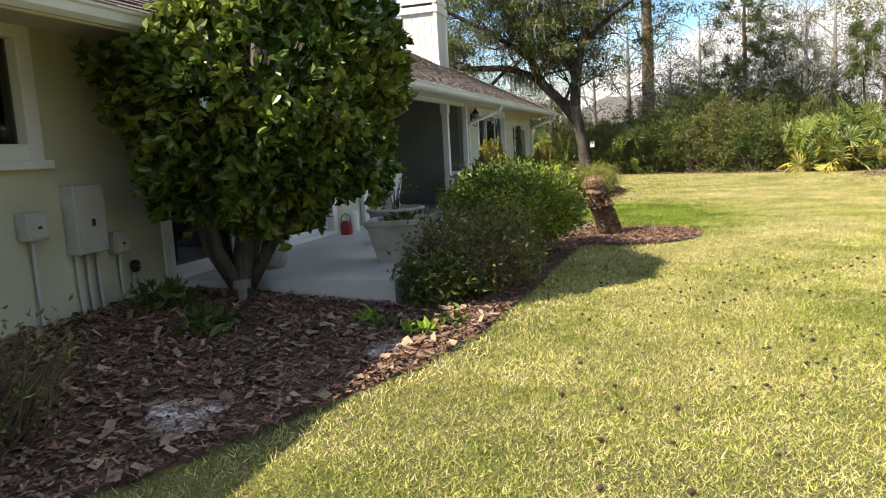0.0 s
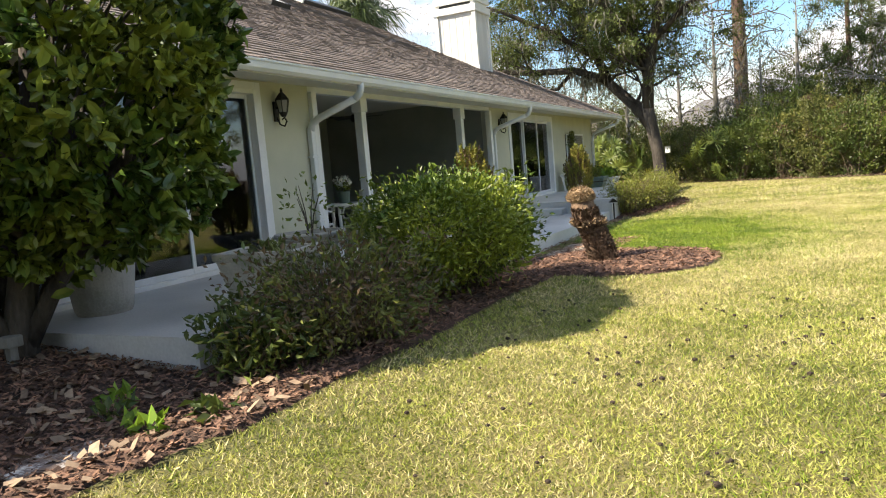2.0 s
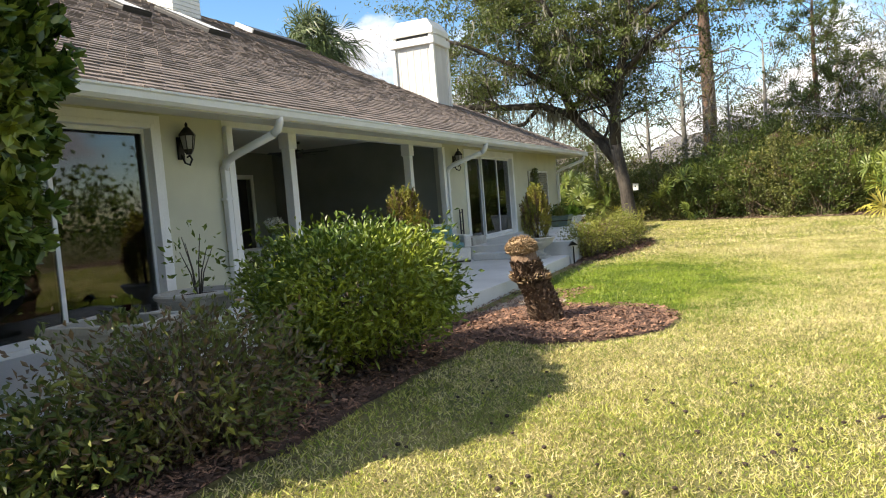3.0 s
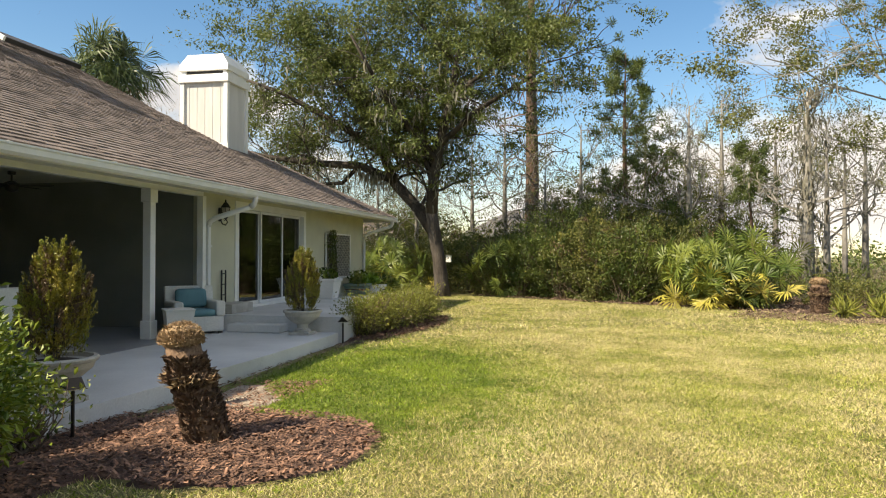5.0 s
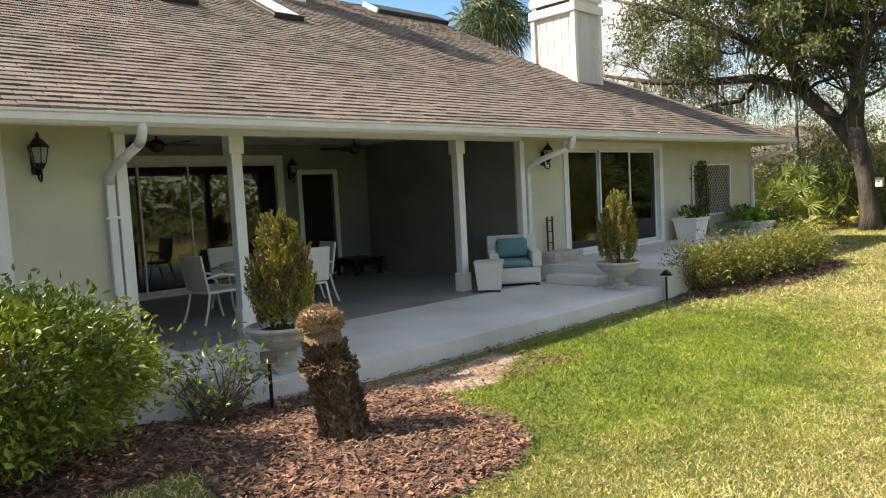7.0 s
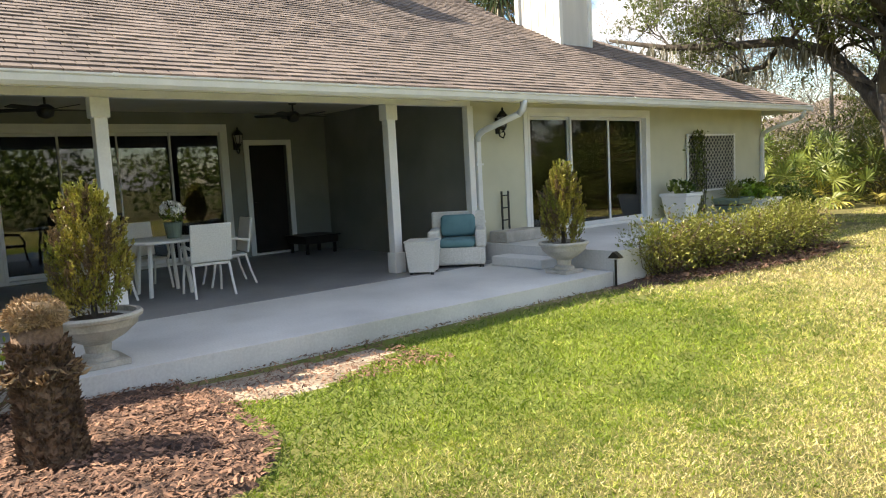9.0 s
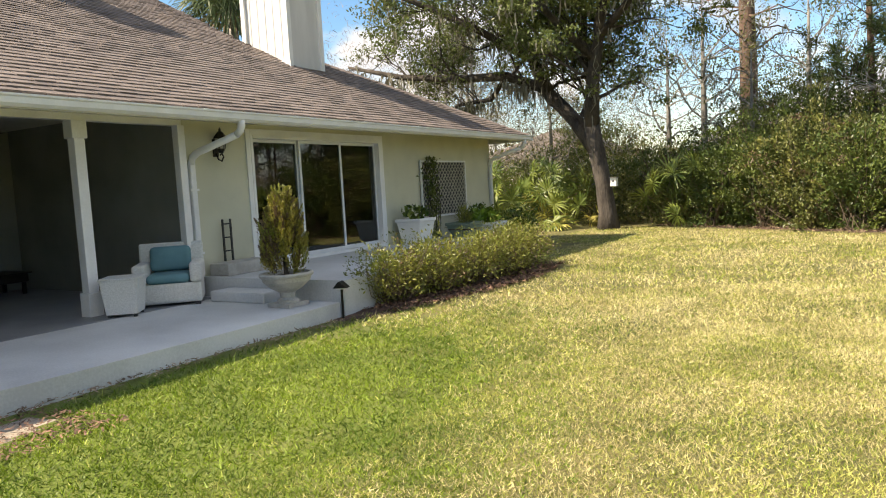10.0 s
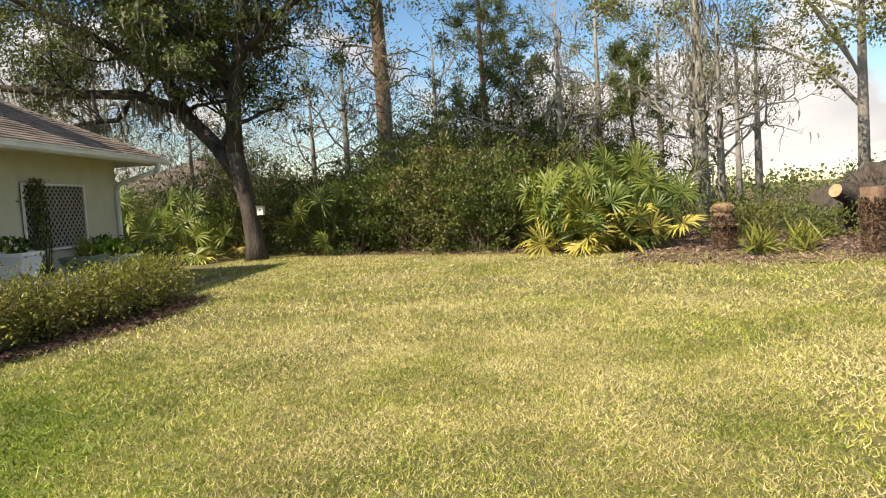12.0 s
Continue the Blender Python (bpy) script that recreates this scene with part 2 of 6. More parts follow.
def prism(pts, z0, z1):
    """An upright prism over a plan outline."""
    bm = bmesh.new()
    a = [bm.verts.new((x, y, z0)) for x, y in pts]
    b = [bm.verts.new((x, y, z1)) for x, y in pts]
    n = len(pts)
    bm.faces.new(b)
    bm.faces.new(a[::-1])
    for i in range(n):
        bm.faces.new((a[i], a[(i + 1) % n], b[(i + 1) % n], b[i]))
    bmesh.ops.recalc_face_normals(bm, faces=bm.faces)
    return bm


def lathe(profile, n=28, bm=None):
    """A turned body from (radius, height) pairs."""
    bm = bm or bmesh.new()
    rings = [[bm.verts.new((r * math.cos(2 * math.pi * k / n), r * math.sin(2 * math.pi * k / n), z)) for k in range(n)] for r, z in profile]
    for a, b in zip(rings, rings[1:]):
        for k in range(n):
            bm.faces.new((a[k], a[(k + 1) % n], b[(k + 1) % n], b[k]))
    bm.faces.new(rings[0][::-1])
    bm.faces.new(rings[-1])
    return bm


def tube(points, radii, n=8, bm=None, caps=True):
    """A round tapering limb along points."""
    bm = bm or bmesh.new()
    pts = [Vector(p) for p in points]
    if not hasattr(radii, "__len__"):
        radii = [radii] * len(pts)
    rings, side = [], None
    for i, p in enumerate(pts):
        d = (pts[min(i + 1, len(pts) - 1)] - pts[max(i - 1, 0)]).normalized()
        side = d.orthogonal().normalized() if side is None else (side - d * side.dot(d)).normalized()
        up = d.cross(side)
        rings.append([bm.verts.new(p + radii[i] * (math.cos(2 * math.pi * k / n) * side + math.sin(2 * math.pi * k / n) * up)) for k in range(n)])
    for a, b in zip(rings, rings[1:]):
        for k in range(n):
            bm.faces.new((a[k], a[(k + 1) % n], b[(k + 1) % n], b[k]))
    if caps:
        bm.faces.new(rings[0][::-1])
        bm.faces.new(rings[-1])
    return bm


def leaves(name, centres, size, material, parent=None, rng=None, up=0.3, aspect=0.45, outward=None, fold=0.25, vary=0.4, broad=False):
    """Many folded four-cornered leaves at the given centres, as one mesh."""
    rng = rng or np.random.default_rng(1)
    c = np.asarray(centres, float)
    n = len(c)
    d = rng.normal(size=(n, 3))
    if outward is not None:
        d = d * 0.8 + np.asarray(outward)
    d[:, 2] += up
    d /= np.linalg.norm(d, axis=1)[:, None] + 1e-9
    r = rng.normal(size=(n, 3))
    s = np.cross(d, r)
    s /= np.linalg.norm(s, axis=1)[:, None] + 1e-9
    nrm = np.cross(d, s)
    ln = size * (1 + vary * rng.uniform(-1, 1, (n, 1)))
    w = ln * aspect
    tip, base = c + d * ln * 0.5, c - d * ln * 0.5
    if broad:
        lift = nrm * w * fold
        ring = [base, c - d * ln * 0.2 - s * w * 0.46 + lift, c + d * ln * 0.2 - s * w * 0.42 + lift, tip, c + d * ln * 0.2 + s * w * 0.42 + lift, c - d * ln * 0.2 + s * w * 0.46 + lift]
        v, i = np.stack(ring, 1).reshape(-1, 3), np.arange(n) * 6
        f = np.concatenate([np.stack([i, i + 1, i + 2, i + 3], 1), np.stack([i, i + 3, i + 4, i + 5], 1)]).tolist()
        return pydata(name, v.tolist(), f, material, parent)
    mid = c
    left, right = mid + s * w * 0.5 + nrm * w * fold, mid - s * w * 0.5 + nrm * w * fold
    v = np.stack([base, right, tip, left], 1).reshape(-1, 3)
    i = np.arange(n) * 4
    f = np.concatenate([np.stack([i, i + 1, i + 2], 1), np.stack([i, i + 2, i + 3], 1)]).tolist()
    return pydata(name, v.tolist(), f, material, parent)


def blob_points(rng, n, centre, radii, shell=0.55, lump=0.18, freq=1.4, flat=None):
    """Points in the outer part of a lumpy ellipsoid, and their outward ways."""
    u = rng.normal(size=(n, 3))
    u /= np.linalg.norm(u, axis=1)[:, None]
    r = shell + (1 - shell) * rng.random((n, 1)) ** 0.6
    k = np.array([noise.noise(Vector(p) * freq * 2 + Vector(centre)) for p in u])[:, None]
    p = u * r * (1 + lump * 1.6 * k) * np.asarray(radii) + np.asarray(centre)
    if flat is not None:
        p[:, 2] = np.maximum(p[:, 2], flat + 0.02 * rng.random(n))
    return p, u


# ---------- ground ----------
def smooth(a, b, v):
    t = min(1.0, max(0.0, (v - a) / (b - a)))
    return t * t * (3 - 2 * t)


def gz(x, y):
    """Height of the lawn."""
    z = -0.07 - 0.09 * smooth(-1.5, 2.5, y)
    z += 0.17 * smooth(3.0, 0.2, x) * smooth(-5.5, -6.6, y)
    z -= 0.11 * smooth(3.9, 2.7, x) * smooth(-2.8, -1.6, y) * smooth(6.4, 5.4, y) * (0.3 + 0.7 * smooth(2.6, -0.2, y))
    z -= 1.6 * smooth(17, 45, x) * smooth(-5, 5, y)
    z += 0.012 * noise.noise(Vector((x * 0.6, y * 0.6, 0)))
    return z


def axis(lo, hi, step, far):
    a = list(np.arange(lo, hi + 1e-6, step))
    out, d, v = [], step, 0.0
    while v < far:
        d *= 1.5
        v += d
        out.append(v)
    return [lo - o for o in out[::-1]] + a + [hi + o for o in out]


def lawn_material():
    m = mat("lawn", (0.20, 0.17, 0.06), (0.10, 0.10, 0.03), rough=0.95, scale=0.9, fine=45, bump=0.8, dist=0.03, lo=0.33, hi=0.62)
    n, l = m.node_tree.nodes, m.node_tree.links
    b = n["Principled BSDF"]
    old = b.inputs["Base Color"].links[0].from_socket
    tc, mp = n.new("ShaderNodeTexCoord"), n.new("ShaderNodeMapping")
    mp.inputs["Location"].default_value = (-3.9 / 2.3, -1.9 / 3.4, 0)
    mp.inputs["Scale"].default_value = (1 / 2.3, 1 / 3.4, 0)
    l.new(tc.outputs["Object"], mp.inputs["Vector"])
    ln = n.new("ShaderNodeVectorMath")
    ln.operation = "LENGTH"
    l.new(mp.outputs["Vector"], ln.inputs[0])
    wob = n.new("ShaderNodeTexNoise")
    wob.inputs["Scale"].default_value = 2.2
    l.new(tc.outputs["Object"], wob.inputs["Vector"])
    ad = n.new("ShaderNodeMath")
    l.new(ln.outputs["Value"], ad.inputs[0])
    l.new(wob.outputs["Fac"], ad.inputs[1])
    rp = n.new("ShaderNodeMapRange")
    rp.inputs["From Min"].default_value, rp.inputs["From Max"].default_value = 1.05, 1.75
    rp.inputs["To Min"].default_value, rp.inputs["To Max"].default_value = 0.85, 0.0
    l.new(ad.outputs[0], rp.inputs["Value"])
    mx = n.new("ShaderNodeMix")
    mx.data_type = "RGBA"
    mx.inputs[7].default_value = (0.12, 0.165, 0.015, 1)
    l.new(rp.outputs["Result"], mx.inputs["Factor"])
    l.new(old, mx.inputs[6])
    l.new(mx.outputs[2], b.inputs["Base Color"])
    return m


LAWN = lawn_material()
gx, gy = axis(-18, 22, 0.5, 2500), axis(-18, 34, 0.5, 2500)
gv = [(x, y, gz(x, y)) for y in gy for x in gx]
gf = [(j * len(gx) + i, j * len(gx) + i + 1, (j + 1) * len(gx) + i + 1, (j + 1) * len(gx) + i) for j in range(len(gy) - 1) for i in range(len(gx) - 1)]
ground = tagged(pydata("ground", gv, gf, LAWN, smooth=True), "straw-yellow winter lawn with a greener patch by the patio", "lawn", kind="structure")


def inside(p, poly):
    x, y = p
    c = False
    for (x0, y0), (x1, y1) in zip(poly, poly[1:] + poly[:1]):
        if (y0 > y) != (y1 > y) and x < (x1 - x0) * (y - y0) / (y1 - y0) + x0:
            c = not c
    return c


def bed(name, poly, material, label, lift=0.03, step=0.16, rough=0.02):
    """A sheet that follows the ground over a plan outline, a little above it and uneven."""
    xs, ys = [p[0] for p in poly], [p[1] for p in poly]
    vs, idx, fs = [], {}, []
    nx, ny = int((max(xs) - min(xs)) / step) + 2, int((max(ys) - min(ys)) / step) + 2
    ok = lambda i, j: inside((min(xs) + i * step + step / 2, min(ys) + j * step + step / 2), poly)
    for j in range(ny):
        for i in range(nx):
            if ok(i, j):
                q = []
                for a, b in ((i, j), (i + 1, j), (i + 1, j + 1), (i, j + 1)):
                    if (a, b) not in idx:
                        x, y = min(xs) + a * step, min(ys) + b * step
                        edge = not all(ok(a - u, b - v) for u in (0, 1) for v in (0, 1))
                        idx[a, b] = len(vs)
                        jx, jy = 0.05 * noise.noise(Vector((x * 5, y * 5, 3))), 0.05 * noise.noise(Vector((x * 5, y * 5, 9)))
                        vs.append((x + jx, y + jy, gz(x, y) + (-0.02 if edge else lift + rough * noise.noise(Vector((x * 3, y * 3, 1))))))
                    q.append(idx[a, b])
                fs.append(q)
    return tagged(pydata(name, vs, fs, material, smooth=True), label, "mulch bed", kind="structure")


circle = [(4.25 + 1.08 * math.cos(a), -1.45 + 1.08 * math.sin(a)) for a in np.linspace(-2.1, 1.75, 22)]
MULCH_PLAN = [(0.0, -13.0), (1.4, -12.0), (2.0, -11.0), (2.4, -10.1), (2.72, -9.4), (2.95, -8.8), (3.22, -8.1), (3.42, -7.3), (3.5, -6.2), (3.56, -5.2),
              (3.6, -4.3), (3.65, -3.3)] + circle + [(3.3, -0.2), (2.4, -0.3), (1.2, -1.9), (2.3, -2.2), (2.3, -6.3), (0.0, -6.3)]
mulch_bed = bed("mulch_bed", MULCH_PLAN, MULCH, "reddish-brown wood mulch bed along the house", step=0.12)
SOIL_PLAN = [(2.62, -0.75), (3.2, -0.65), (3.75, -0.15), (3.85, 0.3), (3.5, 0.85), (3.2, 1.5), (2.75, 1.6), (2.6, 0.4)]
sand_patch = bed("bare_soil", SOIL_PLAN, SAND, "bare sandy soil patch beside the patio", lift=0.012, rough=0.01, step=0.1)
hedge_bed = bed("hedge_bed", [(2.5, 5.2), (2.95, 5.2), (3.2, 5.8), (3.45, 7.0), (3.65, 8.6), (3.5, 10.0), (2.3, 10.2)], MULCH, "dark mulch strip under the low hedge", lift=0.02)
woods_bed = bed("leaf_litter", [(2.6, 20.5), (5.5, 18.3), (9.0, 16.3), (11.0, 15.2), (10.2, 12.4), (12.0, 11.4), (17, 10.0), (22, 12), (22, 30), (2.5, 30)], MULCH, "brown leaf litter under the wood edge", lift=0.02, step=0.4)
FRONT = [(2.42, -6.35), (2.42, -1.6), (2.46, -0.7), (2.53, 0.6), (2.58, 2.0), (2.60, 3.6), (2.58, 5.2)]
patio = tagged(mesh_ob("patio", prism([(-4.4, -1.45), (2.43, -1.45)] + FRONT[2:] + [(2.56, 5.48), (0.0, 5.48), (-0.2, 5.6), (-4.4, 5.6)], -0.4, 0.0), CONCRETE), "pale grey painted concrete patio slab", "patio", kind="structure")
terrace = tagged(mesh_ob("terrace", prism([(0.0, -6.35), (2.4, -6.35), (2.42, -1.45), (0.0, -1.45)], -0.4, 0.20), CONCRETE), "pale grey concrete terrace by the sliding doors", "terrace", kind="structure")
upper = tagged(mesh_ob("upper_patio", prism([(0.0, 5.5), (2.62, 5.5), (2.66, 7.0), (2.5, 9.3), (1.35, 10.8), (1.35, 13.4), (0.0, 13.4)], -0.4, 0.27), CONCRETE), "raised grey concrete patio before the sliding doors", "patio", kind="structure")
# thin added slab whose front edge draws the eave's shade line
porch_floor = tagged(mesh_ob("porch_floor", prism([(-4.4, -1.45), (0.40, -1.45), (0.42, 1.5), (0.45, 5.4), (-0.2, 5.4), (-4.4, 5.4)], -0.05, 0.005), PORCHFLOOR_SHADED), "porch floor slab with the eave's shade put into its darker grey", "floor", kind="structure")
step_low = tagged(mesh_ob("step", boxes((0.62, 1.62, 5.12, 5.498, 0.0, 0.14), bevel=0.02), CONCRETE), "low grey concrete step up to the raised patio", "step", kind="structure")


# ---------- house ----------
def wall_along(name, fixed, thick, a0, a1, z0, z1, openings, material, label, vertical="x"):
    """A wall with real openings; vertical='x': the wall runs along y at x = fixed - thick .. fixed."""
    cuts = sorted({a0, a1} | {o[0] for o in openings} | {o[1] for o in openings})
    bm = bmesh.new()
    for p, q in zip(cuts, cuts[1:]):
        spans = [(z0, z1)]
        for o in openings:
            if o[0] <= p and q <= o[1]:
                spans = [(z0, o[2]), (o[3], z1)]
        for s, e in spans:
            if e - s > 0.001:
                if vertical == "x":
                    box(bm, fixed - thick, fixed, p, q, s, e)
                else:
                    box(bm, p, q, fixed - thick, fixed, s, e)
    bmesh.ops.remove_doubles(bm, verts=bm.verts, dist=0.0005)
    return tagged(mesh_ob(name, bm, material), label, "wall", kind="structure")


D1 = (-6.38, -2.58, 0.20, 2.38)
D2 = (6.66, 10.10, 0.27, 2.34)
WIN = (-9.6, -7.88, 1.56, 2.44)
D3 = (-0.45, 3.22, 0.03, 2.42)
D4 = (3.72, 4.50, 0.03, 2.12)
wall_along("wall_east_south", 0.0, 0.2, -16, -1.45, -0.4, 2.62, [D1, WIN], STUCCO, "cream painted stucco house wall")
wall_along("wall_east_north", 0.0, 0.2, 5.4, 14.85, -0.4, 2.62, [D2], STUCCO, "cream painted stucco house wall")
wall_along("wall_porch_back", -4.4, 0.2, -1.45, 5.4, -0.4, 2.75, [D3, D4], STUCCO_SHADED, "cream stucco wall at the back of the porch, shade put into its colour")
wall_along("wall_porch_north", 5.6, 0.2, -4.4, -0.2, -0.4, 2.75, [], STUCCO_SHADED, "cream stucco side wall of the porch, shade put into its colour", "y")
wall_along("wall_porch_south", -1.45, 0.2, -4.4, -0.2, -0.4, 2.75, [], STUCCO_SHADED, "cream stucco side wall of the porch, shade put into its colour", "y")
wall_along("wall_north", 14.85, 0.2, -14.6, -0.2, -0.4, 2.62, [], STUCCO, "cream painted stucco end wall", "y")
wall_along("wall_south", -15.8, 0.2, -14.6, -0.2, -0.4, 2.62, [], STUCCO, "cream painted stucco end wall", "y")
wall_along("wall_west", -14.4, 0.2, -15.8, 14.65, -0.4, 2.62, [], STUCCO, "cream painted stucco rear wall")
tagged(mesh_ob("ceiling_porch", boxes((-4.4, -0.14, -1.45, 5.4, 2.72, 2.80)), CEIL), "pale painted porch ceiling", "ceiling", kind="structure")
tagged(mesh_ob("soffit", boxes((0.0, 0.80, -16.4, 15.3, 2.50, 2.53), (-0.2, 0.0, -1.45, 5.4, 2.62, 2.72)), CEIL), "pale painted eave soffit", "soffit", kind="structure")
tagged(mesh_ob("ceiling_inside", boxes((-14.4, -4.6, -15.8, 14.65, 2.63, 2.7), (-4.6, -0.2, -15.8, -1.65, 2.63, 2.7), (-4.6, -0.2, 5.6, 14.65, 2.63, 2.7)), CEIL), "plain room ceiling", "ceiling", kind="structure")
tagged(mesh_ob("floor_inside", boxes((-14.4, -4.6, -15.8, 14.65, -0.1, 0.02), (-4.6, -0.2, -15.8, -1.65, -0.1, 0.19), (-4.6, -0.2, 5.6, 14.65, -0.1, 0.26)), INSIDE), "added room floor behind the glass, gloom put into its colour", "floor", kind="structure")
tagged(mesh_ob("wall_inside", boxes((-9.0, -8.9, -15.7, 14.6, 0.02, 2.63)), INSIDE), "added inner wall behind the glass doors, gloom put into its colour", "wall", kind="structure")
tagged(mesh_ob("porch_beam", boxes((-0.14, 0.0, -1.45, 5.4, 2.42, 2.62)), WHITE), "white painted beam over the porch columns", "beam", kind="structure")

SLOPE = 0.517
roof_z = lambda x: 2.55 + SLOPE * (0.86 - x)


def roof_slab(name, pts, label, dz=0.0):
    bm = bmesh.new()
    top = [bm.verts.new((x, y, z + dz)) for x, y, z in pts]
    low = [bm.verts.new((x, y, z + dz - 0.06)) for x, y, z in pts]
    n = len(pts)
    bm.faces.new(top)
    bm.faces.new(low[::-1])
    for i in range(n):
        bm.faces.new((top[i], low[i], low[(i + 1) % n], top[(i + 1) % n]))
    bmesh.ops.recalc_face_normals(bm, faces=bm.faces)
    return tagged(mesh_ob(name, bm, DARKROOF), label, "roof", kind="structure")


RX, RY = -7.0, 10.0                     # ridge line and the gable end of the main roof
WX = -3.2                               # ridge of the lower wing
hip_y = lambda x: 15.4 - (0.86 - x)
roof_east = roof_slab("roof_east", [(0.86, -16.5, roof_z(0.86)), (0.86, 15.4, roof_z(0.86)), (WX, hip_y(WX), roof_z(WX)), (WX, RY, roof_z(WX)), (RX, RY, roof_z(RX)), (RX, -16.5, roof_z(RX))],
                      "grey-brown asphalt shingle roof slope")
roof_west = roof_slab("roof_west", [(RX, -16.5, roof_z(RX)), (RX, RY, roof_z(RX)), (-14.9, RY, 2.55), (-14.9, -16.5, 2.55)], "grey-brown asphalt shingle rear roof slope")
roof_hip = roof_slab("roof_hip", [(0.86, 15.4, roof_z(0.86)), (-7.26, 15.4, 2.55), (WX, hip_y(WX), roof_z(WX))], "grey-brown asphalt shingle hip slope")
roof_wing = roof_slab("roof_wing", [(WX, RY, roof_z(WX)), (WX, hip_y(WX), roof_z(WX)), (-7.26, 15.4, 2.55), (-7.26, RY, 2.55)], "grey-brown asphalt shingle wing slope")
gable = bmesh.new()
gv3 = [gable.verts.new(p) for p in ((-14.6, RY - 0.2, 2.6), (0.6, RY - 0.2, 2.6), (RX, RY - 0.2, roof_z(RX) - 0.07))]
gv4 = [gable.verts.new((v.co.x, RY - 0.1, v.co.z)) for v in gv3]
gable.faces.new(gv3[::-1]), gable.faces.new(gv4)
for i in range(3):
    gable.faces.new((gv3[i], gv3[(i + 1) % 3], gv4[(i + 1) % 3], gv4[i]))
tagged(mesh_ob("wall_gable", gable, STUCCO), "cream gable wall above the lower wing", "wall", kind="structure")
tagged(mesh_ob("fascia", boxes((0.80, 0.83, -16.4, 15.36, 2.40, 2.55), (-7.2, 0.8, 15.33, 15.36, 2.40, 2.55), bevel=0.004), WHITE), "white painted wooden fascia board", "fascia", kind="structure")


def gutter():
    prof = [(0.833, 2.535), (0.833, 2.415), (0.90, 2.405), (0.935, 2.44), (0.94, 2.50), (0.955, 2.515), (0.955, 2.535), (0.94, 2.535), (0.925, 2.45), (0.89, 2.42), (0.845, 2.425), (0.845, 2.535)]
    bm = bmesh.new()
    a, b = [bm.verts.new((x, -16.4, z)) for x, z in prof], [bm.verts.new((x, 15.45, z)) for x, z in prof]
    for i in range(len(prof)):
        j = (i + 1) % len(prof)
        bm.faces.new((a[i], a[j], b[j], b[i]))
    bm.faces.new(a), bm.faces.new(b[::-1])
    bmesh.ops.recalc_face_normals(bm, faces=bm.faces)
    t = thing("gutter", "white aluminium rain gutter along the eave", "gutter")
    part("trough", bm, ALU, t)
    for y in (-16.4, 15.45):
        part("end_cap", boxes((0.833, 0.956, y - 0.004, y + 0.004, 2.405, 2.536)), ALU, t)
    for k in range(17):
        part("seam", boxes((0.93, 0.958, -12 + k * 1.7, -11.94 + k * 1.7, 2.508, 2.54), bevel=0.003), ALU, t)
    return t


gutter()


def downspout(y, base, lean=0.0, wall_y=None):
    """A pipe from the gutter back to the wall and down it."""
    wall_y = y if wall_y is None else wall_y
    t = thing("downspout", "white aluminium downspout with elbows on the wall", "downspout", (0, 0, 0), group="downspouts")
    part("outlet", tube([(0.88, y, 2.43), (0.88, y, 2.36), (0.85, y, 2.29), (0.78, y, 2.24)], 0.052, 10), ALU, t, smooth=True)
    part("offset_pipe", tube([(0.78, y, 2.24), (0.2, wall_y, 2.03), (0.09, wall_y, 1.97), (0.055, wall_y, 1.88)], 0.05, 10), ALU, t, smooth=True)
    part("drop_pipe", boxes((0.012, 0.09, wall_y - 0.045, wall_y + 0.045, base, 1.92), bevel=0.012), ALU, t)
    for z in (0.6, 1.5):
        part("strap", boxes((0.004, 0.096, wall_y - 0.075, wall_y + 0.075, z, z + 0.03), bevel=0.003), ALU, t)
    return t


downspout(-1.46, 0.20, wall_y=-1.53)
downspout(5.68, 0.27, wall_y=5.47)
downspout(15.1, -0.15, wall_y=14.78)


def sliding_door(name, y0, y1, z0, z1, panels, x, label, stile=0.05):
    """A framed glass sliding door set in the wall's opening."""
    d = thing(name, label, "sliding door", (x, y0, z0), kind="structure")
    w, h = y1 - y0, z1 - z0
    f = 0.055
    part("frame", boxes((-0.16, 0.03, 0, f, 0, h), (-0.16, 0.03, w - f, w, 0, h), (-0.16, 0.03, f, w - f, h - f, h), (-0.16, 0.03, f, w - f, 0, 0.05), bevel=0.006), WHITE, d)
    part("casing", boxes((0.0, 0.025, -0.09, 0.0, 0, h + 0.09), (0.0, 0.025, w, w + 0.09, 0, h + 0.09), (0.0, 0.025, 0.0, w, h, h + 0.09), bevel=0.004), WHITE, d)
    pw = (w - 2 * f) / panels
    for i in range(panels):
        a, b = f + i * pw - 0.015, f + (i + 1) * pw + 0.015
        xo = -0.05 if i % 2 else -0.10
        s = stile
        leaf = part("panel", boxes((xo - 0.018, xo + 0.018, a, a + s, 0.05, h - f), (xo - 0.018, xo + 0.018, b - s, b, 0.05, h - f),
                                   (xo - 0.018, xo + 0.018, a + s, b - s, h - f - 0.05, h - f), (xo - 0.018, xo + 0.018, a + s, b - s, 0.05, 0.12), bevel=0.005), ALU, d)
        pane = part("pane", boxes((xo - 0.004, xo + 0.004, a + s, b - s, 0.12, h - f - 0.05)), GLASS, leaf, "dark reflecting glass")
        pane.visible_shadow = False
    return d


